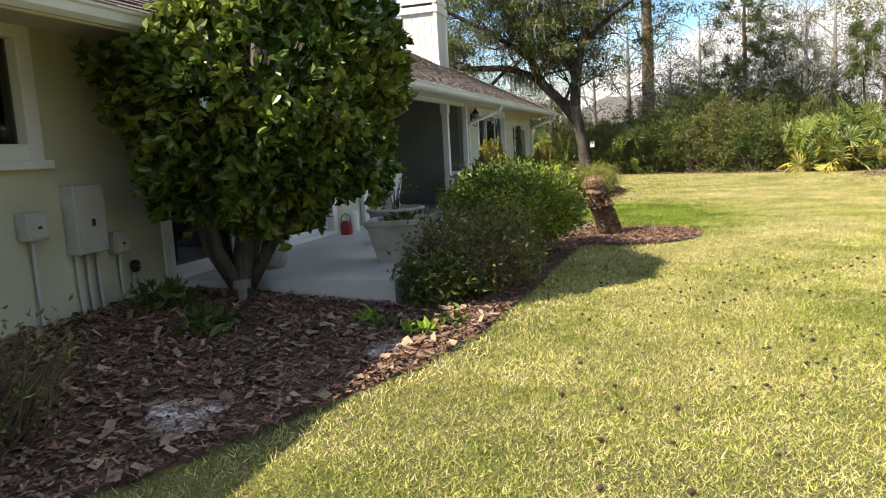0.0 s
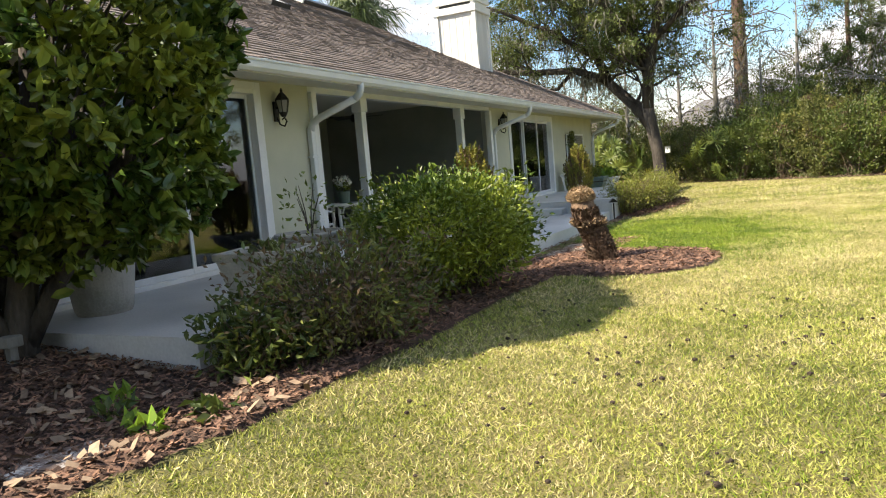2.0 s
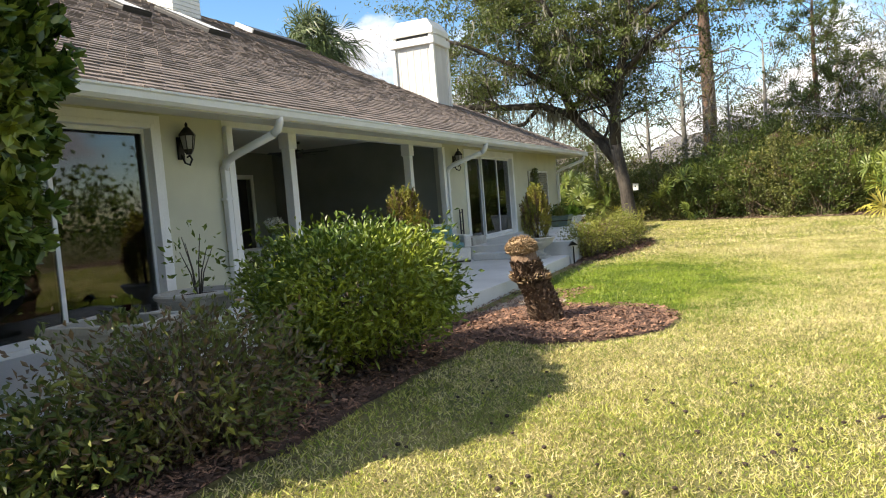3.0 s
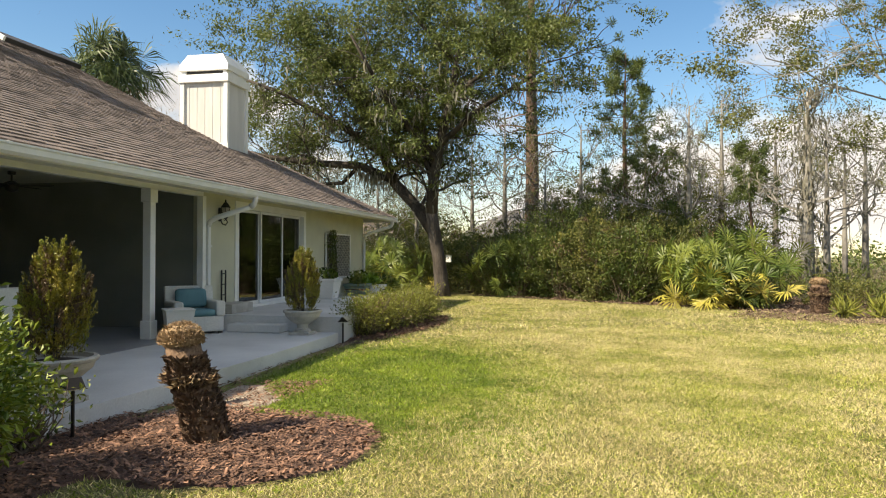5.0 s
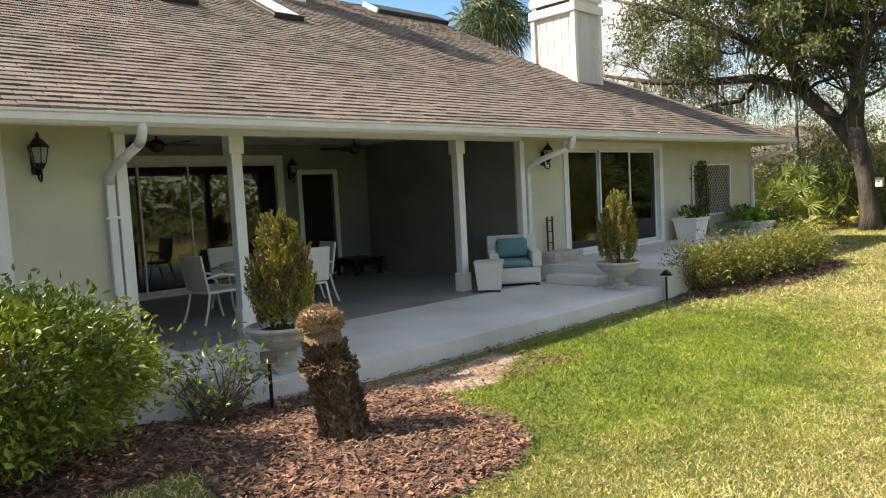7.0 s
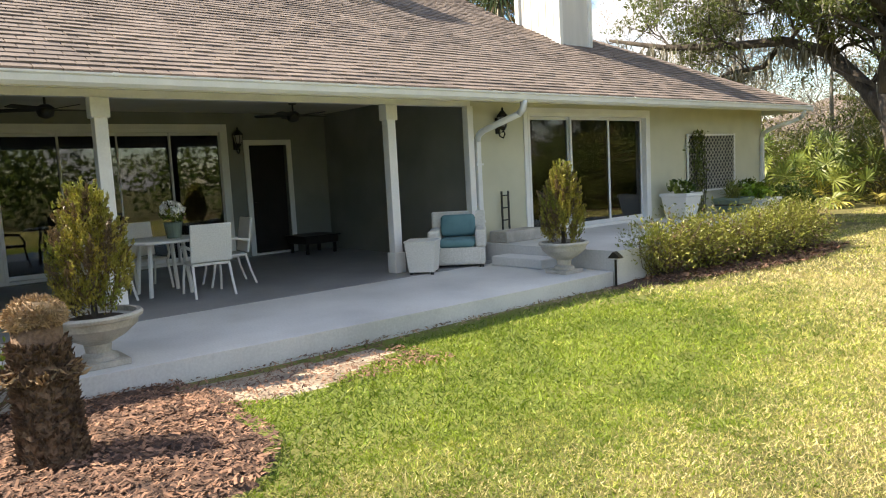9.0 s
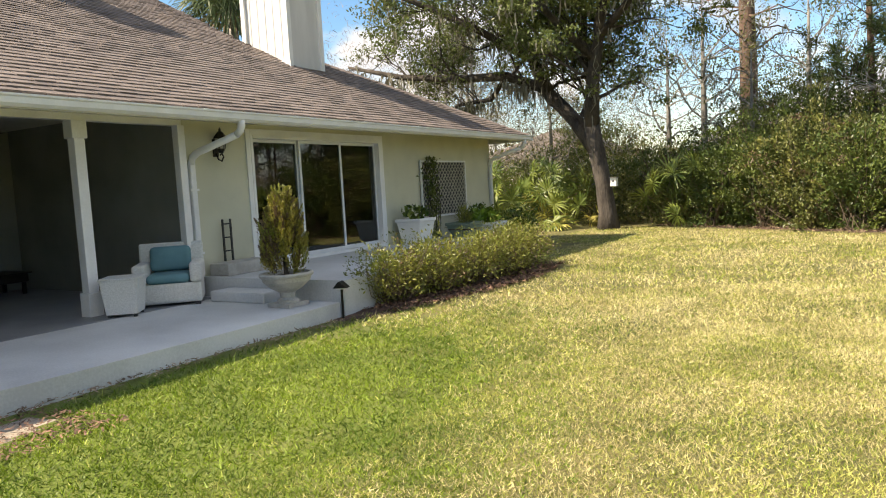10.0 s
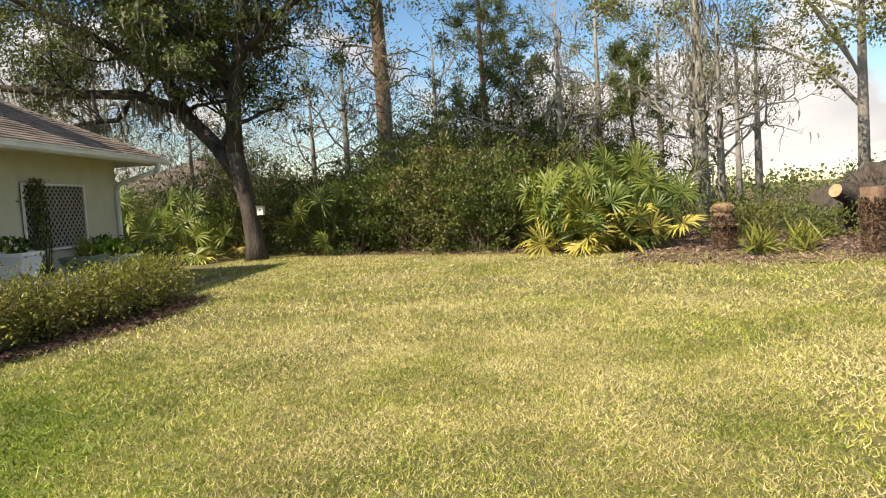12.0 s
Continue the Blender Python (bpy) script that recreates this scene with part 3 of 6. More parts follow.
sliding_door("door_1", *D1, 3, -0.001, "white framed sliding glass door with dark panes")
d2o = sliding_door("door_2", *D2, 3, -0.001, "white framed three-panel sliding glass door with dark panes")
cbm = bmesh.new()
for k in range(14):
    tube([(-0.32 + 0.02 * (k % 2), 0.10 + k * 0.06, 0.02), (-0.32 + 0.02 * (k % 2), 0.10 + k * 0.06, 2.0)], 0.036, 6, cbm)
part("curtain", cbm, CURTAIN, d2o, "pale gathered curtain behind the glass", smooth=True)
sliding_door("door_3", *D3, 4, -4.401, "wide sliding glass door at the back of the porch", stile=0.028)
d4 = thing("door_4", "dark doorway with white casing in the porch wall", "door", (-4.401, D4[0], D4[2]), kind="structure")
part("casing", boxes((0, 0.03, -0.1, 0, 0, 2.19), (0, 0.03, 0.78, 0.88, 0, 2.19), (0, 0.03, 0, 0.78, 2.09, 2.19), bevel=0.005), WHITE, d4)
# closed leaf in one near-black brown
leaf4 = part("leaf", boxes((-0.14, -0.1, 0.0, 0.78, 0.0, 2.09), bevel=0.004), mat("near_black_leaf", (0.012, 0.010, 0.009), (0.008, 0.007, 0.006), rough=0.85, scale=4, fine=80, bump=0.1), d4, "near-black door leaf")
part("threshold", boxes((-0.1, 0.05, 0.0, 0.78, 0.0, 0.03), bevel=0.005), WHITE, d4)
part("handle", tube([(-0.1, 0.06, 1.0), (-0.06, 0.06, 1.0), (-0.06, 0.14, 1.0)], 0.01, 6), BLACK, leaf4)
w1 = thing("window_1", "white framed window with dark glass and a thick sill", "window", (0, WIN[0], WIN[2]), kind="structure")
ww, wh = WIN[1] - WIN[0], WIN[3] - WIN[2]
part("window_frame", boxes((-0.14, 0.03, -0.1, 0.04, -0.1, wh + 0.1), (-0.14, 0.03, ww - 0.04, ww + 0.1, -0.1, wh + 0.1), (-0.14, 0.03, 0.04, ww - 0.04, wh - 0.04, wh + 0.1), (-0.14, 0.03, 0.04, ww - 0.04, -0.1, 0.03), bevel=0.006), WHITE, w1)
part("window_sill", boxes((0.0, 0.08, -0.14, ww + 0.14, -0.17, -0.1), bevel=0.008), WHITE, w1)
part("pane", boxes((-0.08, -0.072, 0.04, ww - 0.04, 0.03, wh - 0.04)), GLASS, w1).visible_shadow = False
part("curtain", boxes((-0.5, -0.46, 0.0, 0.35, -0.1, wh)), CURTAIN, w1)


def column(y):
    c = thing("porch_column", "square white painted wooden porch column", "column", (-0.07, y, 0), group="porch columns")
    part("shaft", boxes((-0.07, 0.07, -0.07, 0.07, 0.3, 2.3), bevel=0.008), WHITE, c)
    part("base", boxes((-0.095, 0.095, -0.095, 0.095, 0.0, 0.3), bevel=0.01), WHITE, c)
    part("capital", boxes((-0.09, 0.09, -0.1, 0.1, 2.2, 2.42), bevel=0.01), WHITE, c)
    return c


column(0.0)
column(3.87)
tagged(mesh_ob("porch_post_trim", boxes((-0.06, 0.06, -1.448, -1.33, 0.0, 2.42), bevel=0.006), WHITE), "white painted post at the porch opening", "trim", kind="structure")
tagged(mesh_ob("porch_post_trim", boxes((-0.06, 0.06, 5.28, 5.398, 0.0, 2.42), bevel=0.006), WHITE), "white painted post at the porch opening", "trim", kind="structure")


def chimney():
    c = thing("chimney", "white wood-sided chimney with slotted white cap", "chimney", (-2.62, 10.46, 0))
    hx, hy = 0.60, 0.5
    part("shaft", boxes((-hx, hx, -hy, hy, 3.6, 5.70)), SIDING, c)
    for sx in (-1, 1):
        for sy in (-1, 1):
            part("corner_board", boxes((sx * hx - 0.055, sx * hx + 0.055, sy * hy - 0.055, sy * hy + 0.055, 3.65, 5.70), bevel=0.005), WHITE, c)
    for k in range(5):
        x = -hx + 0.06 + (k + 0.5) * (2 * hx - 0.12) / 5
        part("batten", boxes((x - 0.008, x + 0.008, -hy - 0.008, -hy + 0.002, 3.9, 5.70)), SIDING, c)
    part("flashing", boxes((-hx - 0.02, hx + 0.08, -hy - 0.07, -hy - 0.055, 3.7, 4.16)), WHITE, c)
    part("band", boxes((-hx - 0.09, hx + 0.09, -hy - 0.09, hy + 0.09, 5.70, 5.90), bevel=0.01), WHITE, c)
    part("slot", boxes((-hx + 0.02, hx - 0.02, -hy + 0.02, hy - 0.02, 5.90, 6.02)), DARK, c)
    for sx in (-1, 1):
        part("cap_post", boxes((sx * (hx - 0.04) - 0.05, sx * (hx - 0.04) + 0.05, -hy - 0.02, hy + 0.02, 5.90, 6.02)), WHITE, c)
    bm = bmesh.new()
    lo = [bm.verts.new((x, y, 6.0)) for x, y in ((-hx - .07, -hy - .07), (hx + .07, -hy - .07), (hx + .07, hy + .07), (-hx - .07, hy + .07))]
    md = [bm.verts.new((v.co.x, v.co.y, 6.14)) for v in lo]
    hi = [bm.verts.new((v.co.x * 0.72, v.co.y * 0.85, 6.42)) for v in lo]
    for a, b in ((lo, md), (md, hi)):
        for i in range(4):
            bm.faces.new((a[i], a[(i + 1) % 4], b[(i + 1) % 4], b[i]))
    bm.faces.new(hi), bm.faces.new(lo[::-1])
    part("hood", bm, WHITE, c)
    return c


chimney()


def brick_chimney():
    c = thing("brick_chimney", "white painted brick chimney with flared courses on the ridge", "chimney", (-6.35, 4.65, 0))
    part("core", boxes((-0.5, 0.5, -0.43, 0.43, 5.3, 8.4)), WHITE, c)
    k = 0
    for course in range(26):
        z = 5.75 + course * 0.1
        out = 0.02 + max(0, (course - 12)) * 0.012
        part("course", boxes((-0.5 - out, 0.5 + out, -0.43 - out, 0.43 + out, z, z + 0.09), bevel=0.008), WHITE, c)
    return c


brick_chimney()


def skylight(y):
    a = math.atan(SLOPE)
    s = thing("skylight", "low roof skylight with bronze curb and pale glass", "skylight", group="roof skylights")
    s.matrix_basis = Matrix.Translation((-4.63, y, roof_z(-4.63))) @ Matrix.Rotation(a, 4, "Y")
    part("curb", boxes((-0.78, 0.78, -0.33, 0.33, -0.05, 0.10), bevel=0.01), DARK, s)
    part("frame", boxes((-0.78, 0.78, -0.33, -0.28, 0.102, 0.13), (-0.78, 0.78, 0.28, 0.33, 0.102, 0.13), (-0.78, -0.72, -0.28, 0.28, 0.102, 0.13), (0.72, 0.78, -0.28, 0.28, 0.102, 0.13)), DARK, s)
    part("pane", boxes((-0.72, 0.72, -0.28, 0.28, 0.104, 0.122)), WHITE, s, "pale translucent dome panel")
    return s


skylight(1.25)
skylight(3.4)
rv = thing("roof_vent", "long dark low roof vent near the ridge", "roof vent")
rv.matrix_basis = Matrix.Translation((-6.45, 8.7, roof_z(-6.45))) @ Matrix.Rotation(math.atan(SLOPE), 4, "Y")
part("housing", boxes((-0.3, 0.3, -1.25, 1.25, -0.02, 0.13), bevel=0.02), DARK, rv)
part("end_cap", boxes((-0.31, 0.31, -1.31, -1.25, -0.02, 0.14), bevel=0.01), WHITE, rv)


# ---------- wall lamps, fans ----------
def wall_lantern(x, y, z):
    t = thing("wall_lantern", "black iron wall lantern with scroll bracket and glass cage", "wall lamp", (x, y, z), group="wall lanterns")
    part("back_plate", boxes((0.0, 0.025, -0.05, 0.05, -0.16, 0.10), bevel=0.008), BLACK, t)
    part("scroll", tube([(0.02, 0, -0.10), (0.06, 0, -0.20), (0.13, 0, -0.23), (0.17, 0, -0.17), (0.14, 0, -0.12), (0.10, 0, -0.14)], 0.012, 6), BLACK, t, smooth=True)
    part("arm", tube([(0.02, 0, 0.02), (0.08, 0, 0.0), (0.12, 0, -0.06)], 0.012, 6), BLACK, t, smooth=True)
    cage = part("cage_base", lathe([(0.03, -0.11), (0.055, -0.07), (0.06, -0.05), (0.02, -0.045)], 6), BLACK, t)
    cage.location = (0.13, 0, 0)
    g = part("glass", lathe([(0.055, -0.05), (0.085, 0.10)], 6), CURTAIN, t, "seeded glass")
    g.location = (0.13, 0, 0)
    for k in range(6):
        a = 2 * math.pi * k / 6
        b = part("bar", tube([(0.058 * math.cos(a), 0.058 * math.sin(a), -0.05), (0.088 * math.cos(a), 0.088 * math.sin(a), 0.10)], 0.006, 4), BLACK, t)
        b.location = (0.13, 0, 0)
    r = part("roof", lathe([(0.10, 0.10), (0.095, 0.12), (0.04, 0.19), (0.015, 0.21), (0.02, 0.23), (0.004, 0.26)], 6), BLACK, t)
    r.location = (0.13, 0, 0)
    return t


wall_lantern(0.0, -2.2, 2.15)
wall_lantern(0.0, 5.97, 2.15)
wall_lantern(-4.4, 3.47, 2.2)
wall_lantern(-4.4, -0.85, 2.2)


def ceiling_fan(x, y):
    t = thing("ceiling_fan", "dark ceiling fan with drooping blades under the porch", "ceiling fan", (x, y, 2.72), group="porch fans")
    part("rod", tube([(0, 0, 0), (0, 0, -0.16)], 0.015, 8), DARK, t)
    part("canopy", lathe([(0.06, -0.05), (0.065, -0.01), (0.06, 0.0)], 12), DARK, t)
    part("motor", lathe([(0.03, -0.34), (0.09, -0.31), (0.11, -0.25), (0.11, -0.2), (0.05, -0.16)], 16), DARK, t, smooth=True)
    for k in range(5):
        b = part("blade", boxes((0.1, 0.62, -0.065, 0.065, -0.235, -0.225), bevel=0.003), DARK, t)
        b.rotation_euler = (0.2, 0.0, 2 * math.pi * k / 5 + 0.3)
    return t


ceiling_fan(-2.1, -0.1)
ceiling_fan(-2.45, 3.65)


# ---------- porch furniture ----------
def dining_chair(x, y, rz):
    c = thing("dining_chair", "white woven dining chair with curved arms", "chair", (x, y, 0.0), rz, group="chairs round the patio table")
    part("seat", boxes((-0.24, 0.24, -0.23, 0.23, 0.40, 0.44), bevel=0.015), WICKER, c)
    bm = boxes((-0.26, 0.26, -0.018, 0.018, -0.02, 0.47), bevel=0.014)
    b = part("backrest", bm, WICKER, c)
    b.matrix_basis = pose(0, -0.24, 0.47, 10, 0, 0)
    for sx in (-1, 1):
        part("front_leg", tube([(sx * 0.23, 0.21, 0.41), (sx * 0.245, 0.25, 0.2), (sx * 0.25, 0.3, 0.0)], 0.017, 6), WHITE, c)
        part("back_leg", tube([(sx * 0.23, -0.21, 0.41), (sx * 0.24, -0.26, 0.2), (sx * 0.25, -0.33, 0.0)], 0.017, 6), WHITE, c)
        part("arm", tube([(sx * 0.25, -0.27, 0.62), (sx * 0.28, -0.05, 0.66), (sx * 0.28, 0.15, 0.63), (sx * 0.26, 0.24, 0.5), (sx * 0.24, 0.22, 0.41)], 0.018, 6), WHITE, c, smooth=True)
    return c


TX, TY = -1.35, 0.95
for x, y, rz in ((-0.72, 1.30, 84), (-1.40, 1.86, 172), (-1.28, 0.18, 8), (-2.1, 0.95, -85)):
    dining_chair(x, y, rz)
tb = thing("dining_table", "white round patio table with splayed legs", "table", (TX, TY, 0))
part("tabletop", lathe([(0.53, 0.70), (0.56, 0.71), (0.56, 0.73), (0.55, 0.74)], 40), WHITE, tb)
for k in range(4):
    a = math.pi / 4 + k * math.pi / 2
    part("leg", tube([(0.3 * math.cos(a), 0.3 * math.sin(a), 0.70), (0.38 * math.cos(a), 0.38 * math.sin(a), 0.0)], 0.03, 6), WHITE, tb)
fp = thing("flower_pot", "grey-green bucket of pale cut flowers on the patio table", "flower pot", (TX + 0.1, TY + 0.15, 0.74))
part("bucket", lathe([(0.09, 0), (0.12, 0.2), (0.13, 0.21), (0.115, 0.21), (0.10, 0.17)], 18), GREENPOT, fp)
frng = np.random.default_rng(5)
p, u = blob_points(frng, 160, (0, 0, 0.32), (0.16, 0.16, 0.12), shell=0.3)
leaves("foliage", p, 0.06, L_BUSH, fp, frng)
p, u = blob_points(frng, 110, (0, 0, 0.38), (0.15, 0.15, 0.1), shell=0.8)
leaves("blossom", p, 0.06, WHITE, fp, frng, aspect=0.9)
bench = thing("fire_pit", "low dark square fire pit against the porch wall", "fire pit", (-3.95, 4.7, 0))
part("bowl", boxes((-0.36, 0.36, -0.36, 0.36, 0.2, 0.34), bevel=0.02), BLACK, bench)
for sx in (-0.3, 0.3):
    for sy in (-0.3, 0.3):
        part("leg", boxes((sx - 0.025, sx + 0.025, sy - 0.025, sy + 0.025, 0, 0.2)), BLACK, bench)
part("rim", boxes((-0.4, 0.4, -0.4, 0.4, 0.34, 0.36), bevel=0.006), BLACK, bench)


def armchair():
    c = thing("armchair", "white wicker armchair with teal seat and back cushions", "armchair", (0.13, 4.90, 0), 46)
    c.matrix_basis = c.matrix_basis @ Matrix.Diagonal((1.14, 1.0, 1.0, 1.0))
    # local: faces -y
    part("seat_base", boxes((-0.36, 0.36, -0.34, 0.34, 0.04, 0.30), bevel=0.02), WICKER, c)
    part("apron", boxes((-0.30, 0.30, -0.36, -0.342, 0.07, 0.30), bevel=0.006), WICKER, c)
    bk = part("backrest", boxes((-0.37, 0.37, -0.04, 0.04, 0.0, 0.52), bevel=0.025), WICKER, c)
    bk.matrix_basis = pose(0, 0.33, 0.29, -8, 0, 0)
    for sx in (-1, 1):
        part("armrest", boxes((sx * 0.31 - 0.07, sx * 0.31 + 0.07, -0.36, 0.34, 0.301, 0.56), bevel=0.03), WICKER, c)
        for sy in (-0.31, 0.31):
            part("foot", boxes((sx * 0.31 - 0.03, sx * 0.31 + 0.03, sy - 0.03, sy + 0.03, 0.0, 0.04)), DARK, c)
    part("seat_cushion", boxes((-0.235, 0.235, -0.37, 0.25, 0.302, 0.42), bevel=0.045), TEAL, c, "teal seat cushion", smooth=True)
    bc = part("back_cushion", boxes((-0.235, 0.235, -0.065, 0.065, 0.0, 0.34), bevel=0.055), TEAL, c, "teal back cushion", smooth=True)
    bc.matrix_basis = pose(0, 0.20, 0.425, -12, 0, 0)
    return c


armchair()
st = thing("side_table", "white tapered wicker side table beside the armchair", "side table", (0.36, 4.03, 0), 40)
bm = bmesh.new()
lo = [bm.verts.new((x, y, 0.04)) for x, y in ((-.18, -.18), (.18, -.18), (.18, .18), (-.18, .18))]
hi = [bm.verts.new((x * 1.22, y * 1.22, 0.46)) for x, y in ((-.18, -.18), (.18, -.18), (.18, .18), (-.18, .18))]
for i in range(4):
    bm.faces.new((lo[i], lo[(i + 1) % 4], hi[(i + 1) % 4], hi[i]))
bm.faces.new(lo[::-1]), bm.faces.new(hi)
part("body", bm, WICKER, st)
part("top", boxes((-0.235, 0.235, -0.235, 0.235, 0.462, 0.485), bevel=0.008), WICKER, st)
for sx in (-0.15, 0.15):
    for sy in (-0.15, 0.15):
        part("foot", boxes((sx - 0.02, sx + 0.02, sy - 0.02, sy + 0.02, 0, 0.04)), DARK, st)


# ---------- planters ----------
def conifer_shrub(name, at, height, width, seed, label):
    """A potted cone-shaped shrub of upright feathery sprays."""
    rng = np.random.default_rng(seed)
    t = thing(name, label, "potted shrub", at)
    part("stem", tube([(0, 0, -0.05), (0.01, 0, height * 0.4), (0, 0.01, height * 0.8)], [0.03, 0.02, 0.008], 6), BARK, t)
    n = 300
    cen, out = [], []
    for i in range(n):
        h = rng.random() ** 0.8
        r = width * min(1.0, 0.72 + 1.6 * h, 1.9 * (1.06 - h) + 0.08) * math.sqrt(rng.uniform(0.3, 1))
        a = rng.uniform(0, 2 * math.pi)
        base = np.array([r * math.cos(a), r * math.sin(a), 0.01 + h * height * 0.84])
        way = np.array([0.35 * math.cos(a), 0.35 * math.sin(a), 1.0])
        L = rng.uniform(0.10, 0.24) * height / 1.05
        for k in range(60):
            s = rng.random()
            cen.append(base + way * L * s + rng.normal(size=3) * 0.022 * (1.15 - s))
            out.append(way + np.array([math.cos(a), math.sin(a), 0]) * 0.3)
    cen, out = np.array(cen), np.array(out)
    dry = np.repeat(rng.random(n) < 0.24, 60) | (rng.random(len(cen)) < 0.08)
    leaves("foliage", cen[~dry], 0.04, L_CYP, t, rng, up=0.4, outward=out[~dry], aspect=0.34)
    leaves("dry_foliage", cen[dry], 0.04, L_DRY, t, rng, up=0.4, outward=out[dry], aspect=0.34)
    return t


def bowl_planter(name, at, r, h, label, foot=0.6):
    t = thing(name, label, "planter", at)
    part("plinth", boxes((-r * 0.55, r * 0.55, -r * 0.55, r * 0.55, 0.0, 0.05), bevel=0.008), STONE, t)
    part("bowl", lathe([(r * 0.42, 0.05), (r * 0.4, 0.08), (r * 0.27, 0.11), (r * 0.3, h * 0.42), (r * 0.6, h * 0.55), (r * 0.88, h * 0.75), (r * 0.93, h * 0.88), (r * 1.0, h * 0.9),
                        (r * 1.02, h * 0.96), (r * 0.98, h), (r * 0.88, h), (r * 0.85, h * 0.9)], 36), STONE, t, smooth=False)
    part("soil", lathe([(r * 0.86, h * 0.86), (r * 0.5, h * 0.92), (0.02, h * 0.93)], 20), SOIL, t)
    return t


bowl_planter("bowl_planter", (2.08, -0.75, 0.0), 0.36, 0.43, "wide cast-stone bowl planter on a plinth at the patio edge")
conifer_shrub("potted_cypress", (2.08, -0.75, 0.39), 1.08, 0.27, 21, "yellow-green cone-shaped cypress with browned sprays in a bowl planter")
bowl_planter("urn_planter", (2.05, 5.10, 0.0), 0.33, 0.42, "fluted cast-stone urn planter on a foot")
conifer_shrub("potted_arborvitae", (2.05, 5.10, 0.38), 1.07, 0.25, 22, "green cone-shaped arborvitae with a brown side in an urn")


def tapered_tub(name, at, w0, w1, d, h, material, label, rz=0.0, rim=0.04):
    t = thing(name, label, "planter", at, rz)
    bm = bmesh.new()
    rings = []
    for (a, z) in ((w0, 0), (w1, h - 0.07), (w1 + 0.05, h - 0.06), (w1 + 0.05, h), (w1 - 0.04, h), (w1 - 0.06, h - 0.1)):
        b = a * d
        rings.append([bm.verts.new((x, y, z)) for x, y in ((-a / 2, -b / 2), (a / 2, -b / 2), (a / 2, b / 2), (-a / 2, b / 2))])
    for p, q in zip(rings, rings[1:]):
        for i in range(4):
            bm.faces.new((p[i], p[(i + 1) % 4], q[(i + 1) % 4], q[i]))
    bm.faces.new(rings[0][::-1])
    bmesh.ops.bevel(bm, geom=list(bm.edges), offset=0.008, segments=1, affect="EDGES")
    part("tub", bm, material, t)
    part("soil", boxes((-w1 / 2 + 0.02, w1 / 2 - 0.02, -w1 * d / 2 + 0.02, w1 * d / 2 - 0.02, h - 0.16, h - 0.09)), SOIL, t)
    return t


def small_plant(name, at, n, radii, size, material, label, seed, aspect=0.5, up=0.4, stems=5, category="plant"):
    rng = np.random.default_rng(seed)
    t = thing(name, label, category, at)
    bm = bmesh.new()
    for k in range(stems):
        a = rng.uniform(0, 6.28)
        e = (radii[0] * 0.7 * math.cos(a), radii[1] * 0.7 * math.sin(a), radii[2] * rng.uniform(1.0, 1.7))
        tube([(0.02 * math.cos(a), 0.02 * math.sin(a), -0.06), (e[0] * 0.4, e[1] * 0.4, e[2] * 0.5), e], [0.009, 0.006, 0.003], 5, bm)
    part("stemwork", bm, BARK, t)
    p, u = blob_points(rng, n, (0, 0, radii[2]), radii, shell=0.35)
    leaves("foliage", p, size, material, t, rng, up=up, outward=u, aspect=aspect)
    return t


tapered_tub("square_planter", (0.42, 10.62, 0.27), 0.42, 0.56, 1.0, 0.50, WHITE, "large white tapered planter by the sliding door")
small_plant("potted_plant", (0.42, 10.62, 0.70), 130, (0.28, 0.28, 0.17), 0.13, L_MAG, "dark broad-leaved plant in the white planter", 31)
tapered_tub("green_planter", (0.75, 12.05, 0.27), 0.42, 0.58, 1.0, 0.32, GREENPOT, "grey-green glazed planter under the trellis")
small_plant("spiky_plant", (0.75, 12.05, 0.5), 90, (0.16, 0.16, 0.2), 0.34, L_HEDGE, "spiky pale green plant in the glazed planter", 32, aspect=0.06, up=1.6)
tapered_tub("trough_planter", (0.75, 12.95, 0.27), 0.8, 0.92, 0.6, 0.26, WHITE, "low white trough planter under the trellis")
small_plant("lime_plant", (0.85, 12.8, 0.45), 150, (0.30, 0.36, 0.2), 0.16, L_LIME, "bright lime-green leafy plant in the trough", 33, aspect=0.6)
small_plant("dark_shrub", (0.45, 13.4, 0.27), 900, (0.40, 0.62, 0.33), 0.09, L_MAG, "dark glossy shrub below the trellis", 34)
small_plant("dark_shrub", (0.75, 14.6, -0.15), 1500, (0.6, 0.75, 0.46), 0.09, L_MAG, "dark glossy shrub at the house corner", 35)
blk = thing("stone_block", "weathered stone trough with a rusty ladder rack", "planter", (0.24, 6.08, 0.27))
part("block", boxes((-0.16, 0.22, -0.46, 0.38, 0.0, 0.18), bevel=0.015), STONE, blk)
rackp = thing("ladder_rack", "small rusted iron ladder rack leaning on the wall", "trellis", (0.08, 6.0, 0.45))
for sy in (-0.075, 0.075):
    part("upright", boxes((-0.012, 0.012, sy - 0.012, sy + 0.012, 0, 0.62)), DARK, rackp)
for k in range(3):
    part("rung", boxes((-0.01, 0.01, -0.075, 0.075, 0.14 + k * 0.2, 0.16 + k * 0.2)), DARK, rackp)


